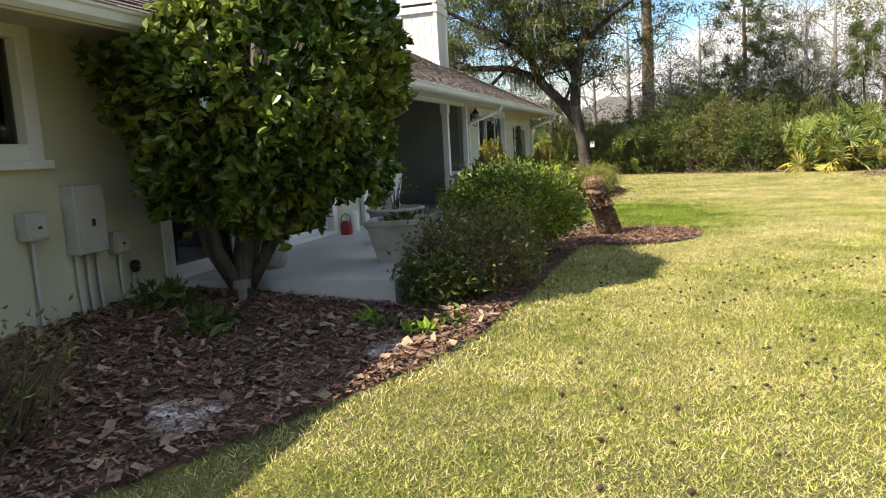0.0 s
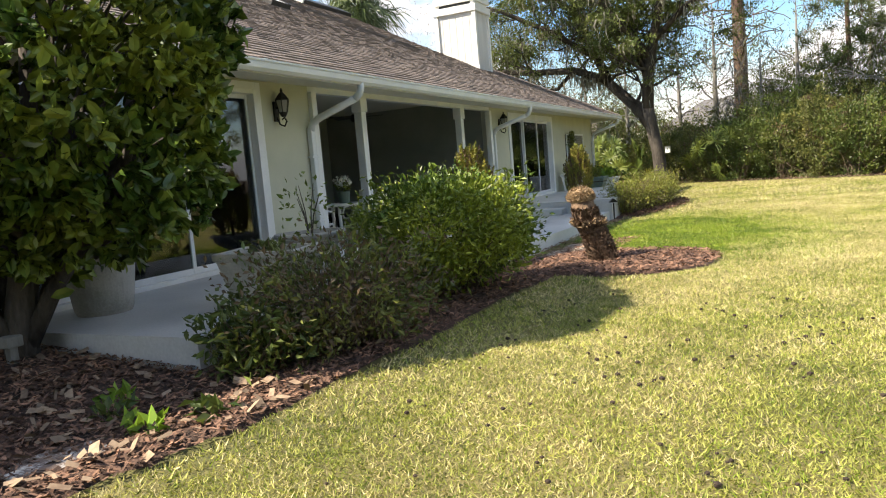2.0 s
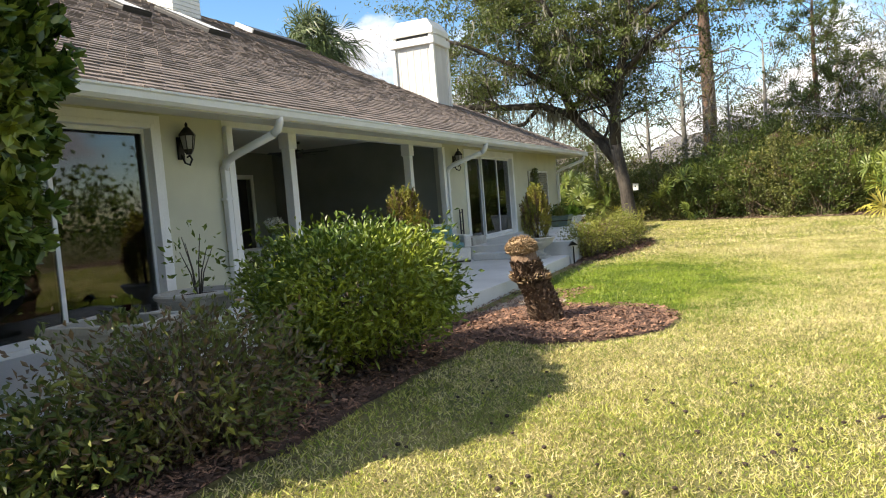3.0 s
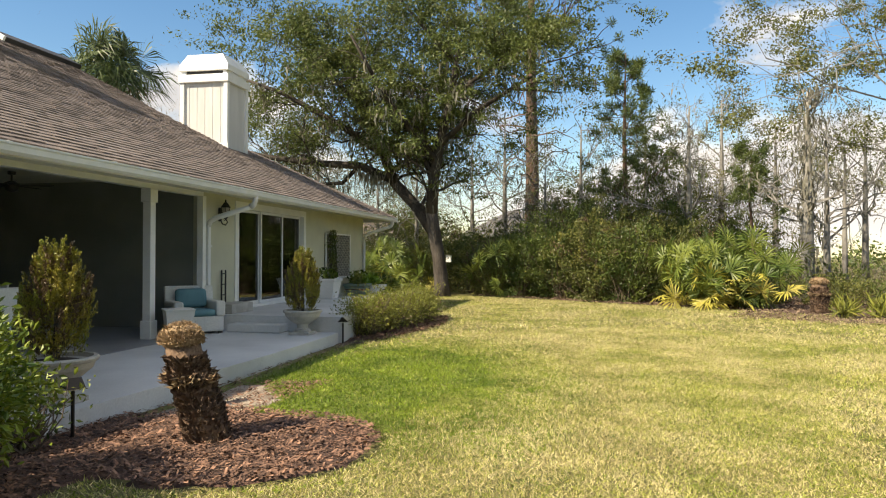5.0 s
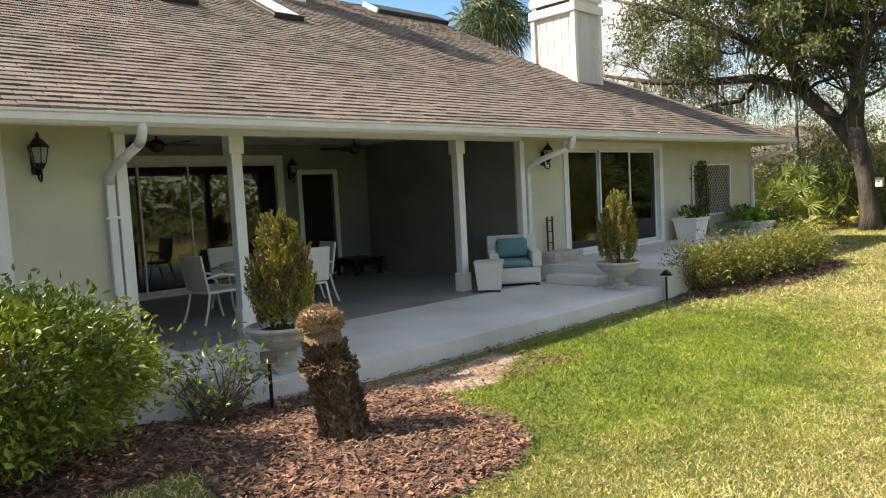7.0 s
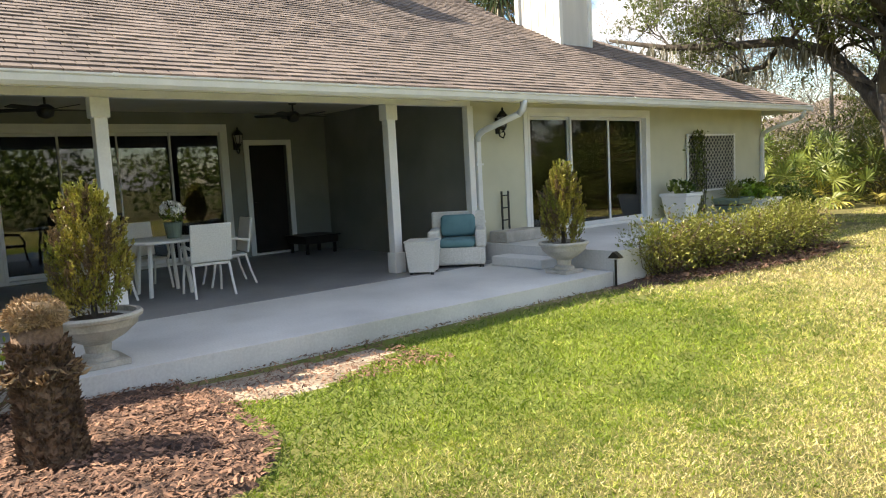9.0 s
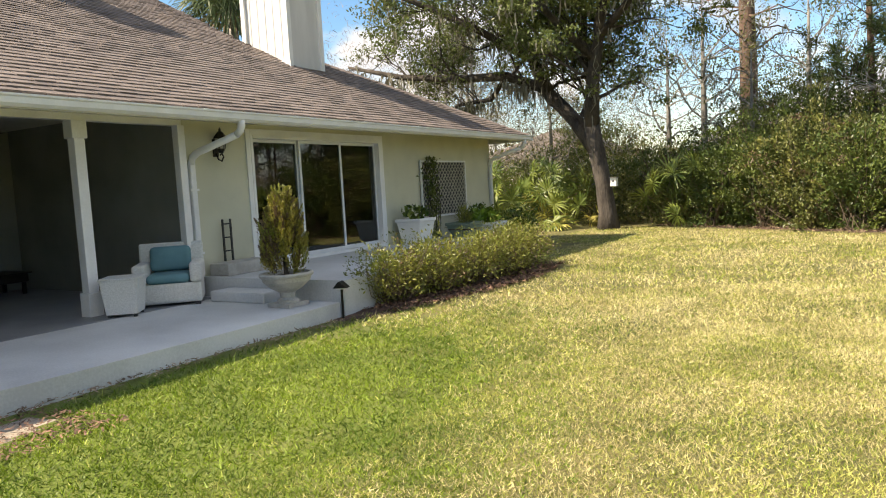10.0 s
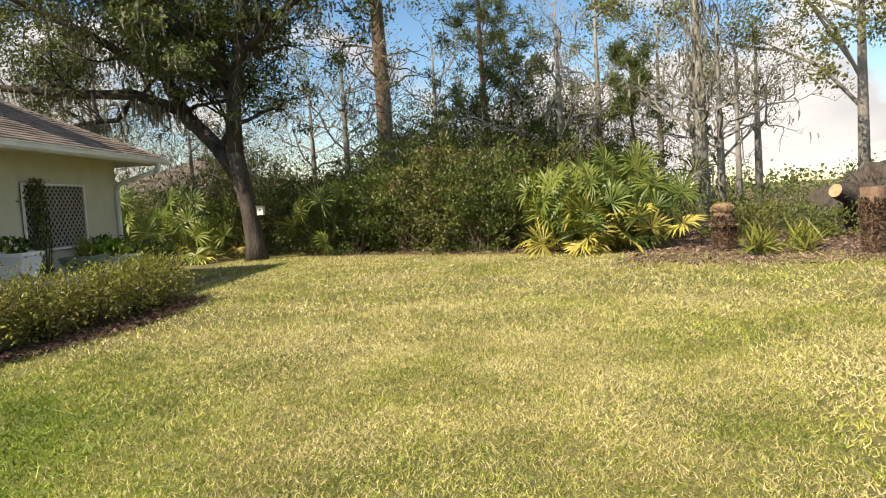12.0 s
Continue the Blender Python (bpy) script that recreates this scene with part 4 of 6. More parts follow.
def trellis():
    t = thing("trellis", "white diagonal lattice trellis with a vine on the wall", "trellis", (0.03, 11.52, 0.72))
    w, h = 1.93, 1.24
    # added dark sheet that makes the gaps between the slats dark
    part("backing", boxes((-0.028, -0.008, 0.0, w, 0.0, h)), DARK, t, "dark sheet added behind the lattice to darken its gaps")
    part("frame", boxes((0, 0.03, -0.03, 0.02, -0.40, h), (0, 0.03, w - 0.02, w + 0.03, 0, h), (0, 0.03, 0.02, w - 0.02, h - 0.04, h), (0, 0.03, 0.02, w - 0.02, 0, 0.04)), WHITE, t)
    for s, xo in ((1, 0.006), (-1, 0.018)):
        k = -h
        while k < w:
            # a slat from one side to the other, cut at the frame
            lo_t, hi_t = max(0.0, -k), min(h, w - k)
            if hi_t - lo_t > 0.05:
                zz = lambda q: q if s == 1 else h - q
                bm = bmesh.new()
                a, b = Vector((xo, k + lo_t, zz(lo_t))), Vector((xo, k + hi_t, zz(hi_t)))
                n = Vector((0, -(b - a).z, (b - a).y)).normalized() * 0.011
                vs = [bm.verts.new(v) for v in (a - n, b - n, b + n, a + n)]
                vt = [bm.verts.new(v.co + Vector((0.01, 0, 0))) for v in vs]
                bm.faces.new(vs[::-1]), bm.faces.new(vt)
                for i in range(4):
                    bm.faces.new((vs[i], vs[(i + 1) % 4], vt[(i + 1) % 4], vt[i]))
                part("slat", bm, LATTICE, t)
            k += 0.135
    return t


trellis()
vrng = np.random.default_rng(44)
vine = thing("vine", "dark withered vine climbing the trellis", "climbing plant", (0.12, 11.78, 0.27))
vb = bmesh.new()
for k in range(7):
    y0 = vrng.uniform(-0.2, 0.25)
    tube([(0.0, y0, 0), (0.02, y0 + vrng.uniform(-.1, .1), 0.6), (0.02, y0 + vrng.uniform(-.15, .15), 1.2), (0.0, y0 + vrng.uniform(-.2, .3), 1.75)], [0.012, 0.01, 0.008, 0.004], 5, vb)
part("stemwork", vb, BARK, vine)
leaves("foliage", np.column_stack([vrng.normal(0.02, 0.035, 700), vrng.normal(0.0, 0.15, 700), vrng.uniform(0, 1.75, 700)]), 0.08, L_THIN, vine, vrng)

# terrace by the first sliding door
bowl_planter("stone_bowl", (1.42, -3.65, 0.20), 0.38, 0.45, "grey stone bowl planter on the terrace")
small_plant("leggy_plant", (1.42, -3.65, 0.60), 70, (0.34, 0.34, 0.36), 0.07, L_BUSH, "leggy bare-stemmed plant in a stone bowl", 51, stems=6)
tapered_tub("stone_trough", (2.05, -5.1, 0.20), 0.52, 0.70, 0.75, 0.45, STONE, "grey tapered stone trough planter on the terrace", rz=12)
small_plant("sparse_plant", (2.05, -5.1, 0.56), 60, (0.2, 0.16, 0.08), 0.09, L_THIN, "sparse low plant in a stone trough", 52)
rp = thing("round_pot", "large pale round stone pot under the magnolia", "planter", (0.62, -5.62, 0.20))
part("pot", lathe([(0.22, 0), (0.24, 0.04), (0.29, 0.42), (0.32, 0.45), (0.32, 0.5), (0.28, 0.5), (0.26, 0.42)], 32), STONE, rp)
part("soil", lathe([(0.27, 0.42), (0.02, 0.45)], 16), SOIL, rp)
ln = thing("lantern", "small red enamel lantern with a wire handle", "lantern", (0.28, -2.75, 0.20))
part("body", lathe([(0.08, 0), (0.09, 0.02), (0.09, 0.15), (0.06, 0.18), (0.05, 0.2)], 16), RED, ln)
part("handle", tube([(-0.08, 0, 0.15), (-0.07, 0, 0.26), (0, 0, 0.31), (0.07, 0, 0.26), (0.08, 0, 0.15)], 0.006, 5), BLACK, ln)
cn = thing("white_canister", "white cylindrical canister on the terrace", "canister", (0.20, -2.35, 0.20))
part("body", lathe([(0.10, 0), (0.105, 0.02), (0.105, 0.28), (0.09, 0.31), (0.03, 0.32)], 18), WHITE, cn)


# ---------- meter boxes on the wall ----------
def meter_box(y0, y1, z0, z1, d, label, conduits):
    t = thing("meter_box", label, "utility box", (0.0, (y0 + y1) / 2, z0), group="utility boxes")
    w, h = (y1 - y0) / 2, z1 - z0
    part("housing", boxes((0.0, d, -w, w, 0, h), bevel=0.012), GREYBOX, t)
    part("cover", boxes((d + 0.001, d + 0.014, -w * 0.85, w * 0.85, h * 0.08, h * 0.92), bevel=0.005), GREYBOX, t)
    part("latch", boxes((d + 0.014, d + 0.024, -0.015, 0.015, h * 0.4, h * 0.5)), DARK, t)
    for k in range(conduits):
        y = -w + (k + 0.5) * 2 * w / conduits
        part("conduit", tube([(0.04, y, 0), (0.04, y, -z0 * 0.5), (0.045, y + 0.02, -z0 - 0.04)], 0.017, 8), GREYBOX, t)
    return t


meter_box(-8.12, -7.92, 0.84, 1.06, 0.12, "small grey utility box with conduit on the wall", 1)
meter_box(-7.66, -7.32, 0.66, 1.24, 0.14, "grey electric meter cabinet with conduits on the wall", 3)
meter_box(-7.2, -7.02, 0.6, 0.8, 0.09, "small grey cable box on the wall", 1)
hose = thing("wall_faucet", "dark wall faucet with pipe", "faucet", (0.0, -6.95, 0.0))
part("pipe", tube([(0.03, 0, 0.0), (0.03, 0, 0.42), (0.1, 0, 0.46)], 0.013, 6), GREYBOX, hose)
part("valve", lathe([(0.03, 0.40), (0.045, 0.43), (0.045, 0.49), (0.02, 0.51)], 8), BLACK, hose).location = (0.06, 0, 0)


# ---------- path lights ----------
def path_light(x, y, z, rz, label, tilt=0.0):
    t = thing("path_light", label, "garden light", (x, y, z), rz, group="path lights")
    part("stake", tube([(0, 0, -0.06), (0, 0, 0.36)], 0.016, 8), BLACK, t)
    bm = bmesh.new()
    lo = [bm.verts.new(p) for p in ((-.09, -.07, .34), (.09, -.07, .34), (.09, .07, .34), (-.09, .07, .34))]
    hi = [bm.verts.new(p) for p in ((-.02, -.07, .42), (.0, -.07, .42), (.0, .07, .42), (-.02, .07, .42))]
    for i in range(4):
        bm.faces.new((lo[i], lo[(i + 1) % 4], hi[(i + 1) % 4], hi[i]))
    bm.faces.new(lo[::-1]), bm.faces.new(hi)
    part("hood", bm, BLACK, t)
    part("lens", boxes((-0.05, 0.05, -0.05, 0.05, 0.325, 0.339)), WHITE, t)
    return t


path_light(2.68, 5.38, -0.14, 20, "black hooded path light on a stake at the patio end")
path_light(2.68, -1.27, -0.08, -30, "black hooded path light on a stake in the mulch")
tl = thing("well_head", "small weathered wooden post light under the magnolia", "garden light", (1.05, -6.75, -0.04))
part("post", boxes((-0.03, 0.03, -0.03, 0.03, -0.05, 0.24), bevel=0.005), GREYBARK, tl)
part("head", boxes((-0.06, 0.06, -0.06, 0.06, 0.24, 0.32), bevel=0.01), GREYBARK, tl)


# ---------- garden shrubs ----------
def twigs(rng, bm, base, tips, r0=0.008):
    for tip in tips:
        mid = (Vector(base) * 0.45 + Vector(tip) * 0.55) + Vector(rng.normal(size=3).tolist()) * 0.06
        tube([base, mid, tip], [r0, r0 * 0.6, r0 * 0.25], 4, bm, caps=False)


def shrub(name, at, radii, n, size, material, label, seed, zc=None, shell=0.55, lump=0.2, n_twigs=26, dry=0.0, flat=0.08, category="shrub", aspect=0.42, each=9, spray=0.07):
    """A bush of many leaf sprays round a stem work."""
    rng = np.random.default_rng(seed)
    t = thing(name, label, category, at)
    zc = radii[2] * 0.9 if zc is None else zc
    m = max(8, n // each)
    p, u = blob_points(rng, m, (0, 0, zc), radii, shell=shell, lump=lump, flat=flat)
    bm = bmesh.new()
    for k in range(n_twigs):
        b = (rng.uniform(-.25, .25) * radii[0], rng.uniform(-.25, .25) * radii[1], -0.05)
        twigs(rng, bm, b, [tuple(q) for q in p[rng.integers(0, m, 3)] * 0.93])
    tagged(part("stemwork", bm, TWIG, t), kind="stuff")
    q = np.repeat(p, each, axis=0) + rng.normal(size=(m * each, 3)) * spray
    q[:, 2] = np.maximum(q[:, 2], flat * 0.5)
    w = np.repeat(u, each, axis=0)
    d = np.repeat(rng.random(m) < dry, each)
    leaves("foliage", q[~d], size, material, t, rng, up=0.3, outward=w[~d], aspect=aspect)
    if dry:
        leaves("dry_foliage", q[d], size, L_DRY, t, rng, up=0.0, outward=w[d], aspect=aspect)
    return t


def magnolia():
    rng = np.random.default_rng(3)
    t = thing("magnolia_tree", "dense clipped magnolia with glossy broad dark leaves", "tree", (0.95, -6.62, -0.03))
    part("trunk", tube([(0, 0, -0.1), (0.03, 0, 0.35), (0.1, 0.06, 0.8), (0.2, 0.15, 1.4), (0.28, 0.2, 2.6)], [0.13, 0.11, 0.10, 0.08, 0.03], 10), BARK, t, smooth=True)
    for a, l in ((2.7, 0.7), (0.4, 0.9), (4.6, 0.75), (1.6, 0.9), (3.6, 0.7)):
        part("limb", tube([(0.02, 0, 0.12), (0.35 * l * math.cos(a), 0.35 * l * math.sin(a), 0.6), (0.1 + 0.8 * l * math.cos(a), 0.1 + 0.8 * l * math.sin(a), 1.3), (0.2 + l * math.cos(a), 0.2 + l * math.sin(a), 2.0)], [0.07, 0.06, 0.045, 0.02], 7), BARK, t, smooth=True)
    # leaves stand in whorls at the twig ends
    n = 3400
    p, u = blob_points(rng, n, (0.28, 0.24, 2.2), (1.30, 1.30, 1.52), shell=0.66, lump=0.13, freq=1.3)
    each = 8
    d = rng.normal(size=(n * each, 3))
    d /= np.linalg.norm(d, axis=1)[:, None]
    out = np.repeat(u, each, axis=0) * 0.7 + d
    c = np.repeat(p, each, axis=0) + out / np.linalg.norm(out, axis=1)[:, None] * 0.055
    w = c + np.array([0.95, -6.62, -0.03])
    keep = (w[:, 2] > 0.5 + 0.25 * rng.random(len(w))) & (w[:, 0] > 0.06) & ~((w[:, 0] < 1.0) & (w[:, 2] > 2.36))
    leaves("crown", c[keep], 0.115, L_MAG, t, rng, up=0.25, outward=out[keep] * 1.6, aspect=0.5, fold=0.16, broad=True)
    bm = bmesh.new()
    for q in p[rng.integers(0, n, 130)]:
        q = q * np.array([0.93, 0.93, 0.98])
        if not (q[2] > 0.8 and q[0] > -0.8 and not (q[0] < 0.1 and q[2] > 2.3)):
            continue
        b = (0.2 + q[0] * 0.3, 0.2 + q[1] * 0.3, max(0.6, q[2] * 0.75))
        tube([b, ((b[0] + q[0]) / 2, (b[1] + q[1]) / 2, (b[2] + q[2]) / 2 + 0.05), tuple(q)], [0.02, 0.013, 0.005], 4, bm, caps=False)
    part("branchwork", bm, BARK, t)
    return t

magnolia()
shrub("round_shrub", (2.92, -3.4, -0.07), (0.84, 1.03, 0.53), 20000, 0.062, L_BUSH, "full rounded bright green shrub with sunlit top", 61, zc=0.66, shell=0.6, lump=0.2, n_twigs=44, flat=0.16)
shrub("sparse_shrub", (2.95, -5.45, -0.07), (0.68, 1.0, 0.46), 7600, 0.055, L_THIN, "half-bare thinned shrub with brownish twigs", 62, zc=0.36, shell=0.25, lump=0.3, n_twigs=150, dry=0.38)
shrub("sparse_shrub", (2.75, -6.15, -0.07), (0.42, 0.42, 0.24), 1100, 0.075, L_WOOD, "low leafy green shrub at the terrace corner", 63, zc=0.2, shell=0.3, n_twigs=20)
shrub("bare_shrub", (1.45, -9.75, -0.06), (0.62, 0.60, 0.34), 900, 0.05, L_THIN, "mostly bare twiggy grey shrub in the mulch", 64, zc=0.32, shell=0.2, lump=0.3, n_twigs=130, dry=0.6)
shrub("twiggy_shrub", (2.62, -1.75, -0.08), (0.42, 0.52, 0.30), 420, 0.06, L_BUSH, "loose twiggy shrub with few light leaves", 65, zc=0.30, shell=0.2, n_twigs=20, dry=0.03, each=5)
for k, (y, x) in enumerate(((6.45, 2.72), (7.3, 2.82), (8.15, 2.95), (9.0, 3.02), (9.8, 2.98), (10.5, 2.75))):
    shrub("hedge_shrub", (x, y, -0.15), (0.46, 0.62, 0.36), 4600, 0.052, L_HEDGE, "low yellow-green hedge shrub with bare stems below", 70 + k, zc=0.37, shell=0.35, lump=0.6, n_twigs=90, dry=0.1, flat=0.14)
small_plant("ground_plant", (1.35, -7.75, -0.02), 80, (0.25, 0.25, 0.14), 0.13, L_WOOD, "small broad-leaved seedling in the mulch", 81)
small_plant("ground_plant", (0.55, -7.25, 0.0), 140, (0.3, 0.3, 0.2), 0.12, L_WOOD, "small broad-leaved seedling in the mulch", 82)
for k, (x, y) in enumerate(((2.62, -7.25), (2.95, -7.3), (3.15, -7.05), (2.4, -7.0))):
    small_plant("ground_plant", (x, y, -0.05), 26, (0.14, 0.14, 0.06), 0.10, L_LIME if k % 2 else L_WOOD, "few pale leaves of groundcover in the mulch", 84 + k, stems=3)


# ---------- cut palm trunks ----------
def palm_stub(at, lean, h, r, label, seed, head=True):
    rng = np.random.default_rng(seed)
    t = thing("palm_stump", label, "tree stump", at)
    core = [(0, 0, -0.05), (lean[0] * 0.35, lean[1] * 0.35, h * 0.33), (lean[0] * 0.8, lean[1] * 0.8, h * 0.7), (lean[0], lean[1], h)]
    part("trunk", tube(core, [r * 1.2, r * 1.02, r * 0.95, r * 0.95], 14), FIBRE, t, smooth=True)
    at_z = lambda s: np.array([np.interp(s, [0, .33, .7, 1], [c[i] for c in core]) for i in range(3)])
    cen, out = [], []
    for i in range(1500):
        s = rng.uniform(0.0, 0.84)
        a = rng.uniform(0, 6.28)
        rr = r * (1.1 - 0.2 * s) + 0.012 + (0.05 * rng.random() if 0.58 < s < 0.68 else 0)
        cen.append(at_z(s) + np.array([rr * math.cos(a), rr * math.sin(a), 0]))
        out.append((math.cos(a), math.sin(a), 0.9))
    leaves("leaf_base_sheath", np.array(cen), 0.075, FIBRE, t, rng, up=0.3, outward=np.array(out) * 1.5, aspect=0.4, fold=0.4)
    if head:
        hc = at_z(1.0)
        part("head", lathe([(r * 0.85, -0.07), (r * 1.0, -0.05), (r * 1.02, 0.03), (r * 0.9, 0.07), (r * 0.6, 0.10), (0.01, 0.11)], 18), STRAW, t, "tan fibrous rounded top", smooth=True).location = tuple(hc)
        m = 3200
        u = rng.normal(size=(m, 3))
        u /= np.linalg.norm(u, axis=1)[:, None]
        u[:, 2] = np.abs(u[:, 2]) - 0.35 * rng.random(m)
        q = u * np.array([r * 1.08, r * 1.08, 0.12]) * rng.uniform(0.95, 1.08, (m, 1)) + hc
        leaves("head_fibre", q, 0.055, STRAW, t, rng, up=0.35, outward=u * 0.9, aspect=0.2, fold=0.3)
        a = rng.uniform(0, 6.28, 260)
        ring = np.stack([np.cos(a), np.sin(a), np.zeros(260)], 1)
        q = at_z(0.62) + ring * r * 1.15 + rng.normal(size=(260, 3)) * 0.018
        leaves("collar", q, 0.085, STRAW, t, rng, up=0.35, outward=ring * 2.2, aspect=0.3, fold=0.4)
    return t


palm_stub((4.05, -1.48, -0.07), (-0.27, 0.02), 0.79, 0.14, "leaning cut palm trunk with shaggy fibre and tan top", 91)
palm_stub((12.95, 14.1, -0.16), (-0.05, 0.0), 0.85, 0.2, "short cut palm trunk with shaggy old leaf bases", 92)
palm_stub((14.8, 12.0, -0.16), (-0.08, 0.0), 1.15, 0.2, "cut palm trunk with ringed leaf bases", 93, head=False)


# ---------- trees ----------
def grow(rng, bm, p, d, length, r, depth, tips, bend=0.35, split=3, up=0.15, sides=5, min_r=0.006):
    """Branches that fork and taper; the ends go into tips."""
    pts, rad, q, w = [Vector(p)], [r], Vector(p), Vector(d).normalized()
    steps = 3
    for i in range(steps):
        w = (w + Vector(rng.normal(size=3).tolist()) * bend * 0.5 + Vector((0, 0, up * 0.3))).normalized()
        q = q + w * length / steps
        pts.append(q.copy())
        rad.append(r * (1 - 0.45 * (i + 1) / steps))
    tube(pts, rad, sides if depth > 1 else max(3, sides - 2), bm, caps=False)
    if depth == 0:
        tips.append(tuple(q))
        return
    for k in range(split):
        s = rng.uniform(0.45, 1.0) if k else 1.0
        b = pts[min(steps, max(1, int(round(s * steps))))]
        side = Vector(rng.normal(size=3).tolist())
        side = (side - w * side.dot(w)).normalized()
        nd = (w + side * rng.uniform(0.45, 1.0) + Vector((0, 0, up))).normalized()
        grow(rng, bm, b, nd, length * rng.uniform(0.55, 0.8), max(min_r, r * rng.uniform(0.4, 0.6)), depth - 1, tips, bend, split, up, sides, min_r)


def moss_strands(rng, anchors, n, length=0.9):
    c = np.asarray(anchors)[rng.integers(0, len(anchors), n)]
    c = c + rng.normal(size=(n, 3)) * np.array([0.18, 0.18, 0.05])
    L = length * rng.uniform(0.4, 1.3, n)
    v, f = [], []
    for i in range(n):
        x, y, z = c[i]
        w = 0.015 + 0.025 * rng.random()
        a = rng.uniform(0, 3.14)
        dx, dy = w * math.cos(a), w * math.sin(a)
        k = len(v)
        s1, s2 = rng.normal(size=2) * 0.05, rng.normal(size=2) * 0.08
        v += [(x - dx, y - dy, z), (x + dx, y + dy, z), (x + dx * 0.8 + s1[0], y + dy * 0.8 + s1[1], z - L[i] * 0.5), (x - dx * 0.8 + s1[0], y - dy * 0.8 + s1[1], z - L[i] * 0.5), (x + s2[0], y + s2[1], z - L[i])]
        f += [(k, k + 1, k + 2, k + 3), (k + 3, k + 2, k + 4)]
    return v, f


def clumps(rng, centres, n_each, spread):
    c = np.repeat(np.asarray(centres), n_each, axis=0)
    return c + rng.normal(size=c.shape) * np.asarray(spread)


def live_oak():
    rng = np.random.default_rng(11)
    t = thing("live_oak", "spreading live oak with leaning trunk and hanging grey moss", "tree", (1.62, 19.3, -0.18))
    part("trunk", tube([(0, 0, -0.15), (-0.02, 0, 0.5), (-0.12, 0, 1.4), (-0.32, 0.02, 2.5), (-0.42, 0.02, 3.2)], [0.38, 0.27, 0.235, 0.24, 0.22], 14), BARK, t, smooth=True)
    limbs = [
        ([(-0.25, 0, 2.3), (-1.0, 0.3, 3.3), (-1.7, 0.6, 4.0), (-2.2, 0.7, 4.5), (-3.4, 0.6, 5.0), (-5.0, 0.4, 5.1), (-7.2, 0.2, 5.4), (-9.0, -0.4, 5.9)], [0.24, 0.22, 0.21, 0.18, 0.15, 0.13, 0.10, 0.05]),
        ([(-2.0, 0.65, 4.3), (-2.4, 0.2, 5.6), (-2.9, -0.5, 7.2), (-3.2, -1.2, 9.0)], [0.20, 0.17, 0.13, 0.07]),
        ([(-0.42, 0.02, 3.1), (-0.3, -0.1, 4.4), (0.0, -0.3, 5.8), (0.5, -0.8, 7.4), (0.8, -1.0, 9.2)], [0.24, 0.2, 0.17, 0.13, 0.06]),
        ([(-0.3, -0.1, 4.2), (-0.9, 0.9, 5.6), (-1.2, 2.0, 7.6), (-1.3, 2.6, 9.0)], [0.17, 0.14, 0.1, 0.05]),
        ([(0.0, -0.3, 5.6), (1.2, -0.6, 6.6), (2.6, -0.8, 7.4), (3.6, -0.6, 8.0)], [0.12, 0.1, 0.07, 0.04]),
        ([(-2.3, 0.3, 5.3), (-3.8, -0.8, 6.4), (-5.6, -1.6, 7.4), (-7.2, -2.0, 8.0)], [0.13, 0.11, 0.08, 0.04]),
        ([(-3.4, 0.6, 5.0), (-4.3, 1.2, 4.4), (-5.6, 1.5, 4.4), (-7.0, 1.4, 4.0)], [0.09, 0.08, 0.06, 0.03]),
        ([(-0.2, -0.2, 5.0), (-1.2, -1.6, 6.4), (-1.8, -3.0, 7.6), (-2.2, -4.0, 8.6)], [0.12, 0.1, 0.07, 0.04]),
        ([(0.5, -0.8, 7.2), (2.0, -1.0, 8.2), (3.6, -1.2, 9.0), (4.8, -1.0, 9.6)], [0.09, 0.08, 0.06, 0.03]),
        ([(2.6, -0.8, 7.4), (3.4, -1.4, 7.2), (4.4, -1.6, 7.0)], [0.06, 0.05, 0.02]),
        ([(0.6, -0.9, 8.4), (-0.6, -1.4, 9.8), (-1.4, -1.6, 10.8)], [0.08, 0.06, 0.03]),
        ([(-2.9, -0.5, 7.0), (-4.5, -1.0, 8.6), (-5.8, -1.0, 9.6)], [0.09, 0.07, 0.03]),
    ]
    tips, anchors = [], []
    for pts, rad in limbs:
        part("limb", tube(pts, rad, 9), BARK, t, smooth=True)
        bm = bmesh.new()
        for i in range(1, len(pts)):
            a, b = Vector(pts[i - 1]), Vector(pts[i])
            for k in range(3 if len(limbs[0][0]) and pts is limbs[0][0] else 4):
                s = rng.random()
                p = a.lerp(b, s)
                anchors.append(tuple(p))
                d = Vector((rng.normal(), rng.normal(), rng.uniform(0.0, 1.1)))
                if pts[-1][2] < 6 and i < len(pts) - 2 and rng.random() < 0.55:
                    continue
                grow(rng, bm, p, d, rng.uniform(1.1, 1.9), rad[i] * 0.4, 2, tips, bend=0.5, split=3, up=0.12, sides=4)
        tagged(part("branchwork", bm, BARK, t), kind="stuff")
    tips = np.array(tips)
    tips = tips[tips[:, 2] > 3.4]
    tips = tips[(tips[:, 2] > 5.2) | (tips[:, 0] < -6.5) | (rng.random(len(tips)) < 0.3)]
    tips = tips[~((tips[:, 0] < -2.6) & (tips[:, 2] < 6.6)) | (rng.random(len(tips)) < 0.6)]
    c = clumps(rng, clumps(rng, tips, 3, (0.32, 0.32, 0.2)), 34, (0.17, 0.17, 0.09))
    leaves("crown", c, 0.11, L_OAK, t, rng, up=0.1, aspect=0.5)
    low = [q for q in tips.tolist() if q[2] < 8] + anchors
    v, f = moss_strands(rng, low, 1700, 0.45)
    under = []
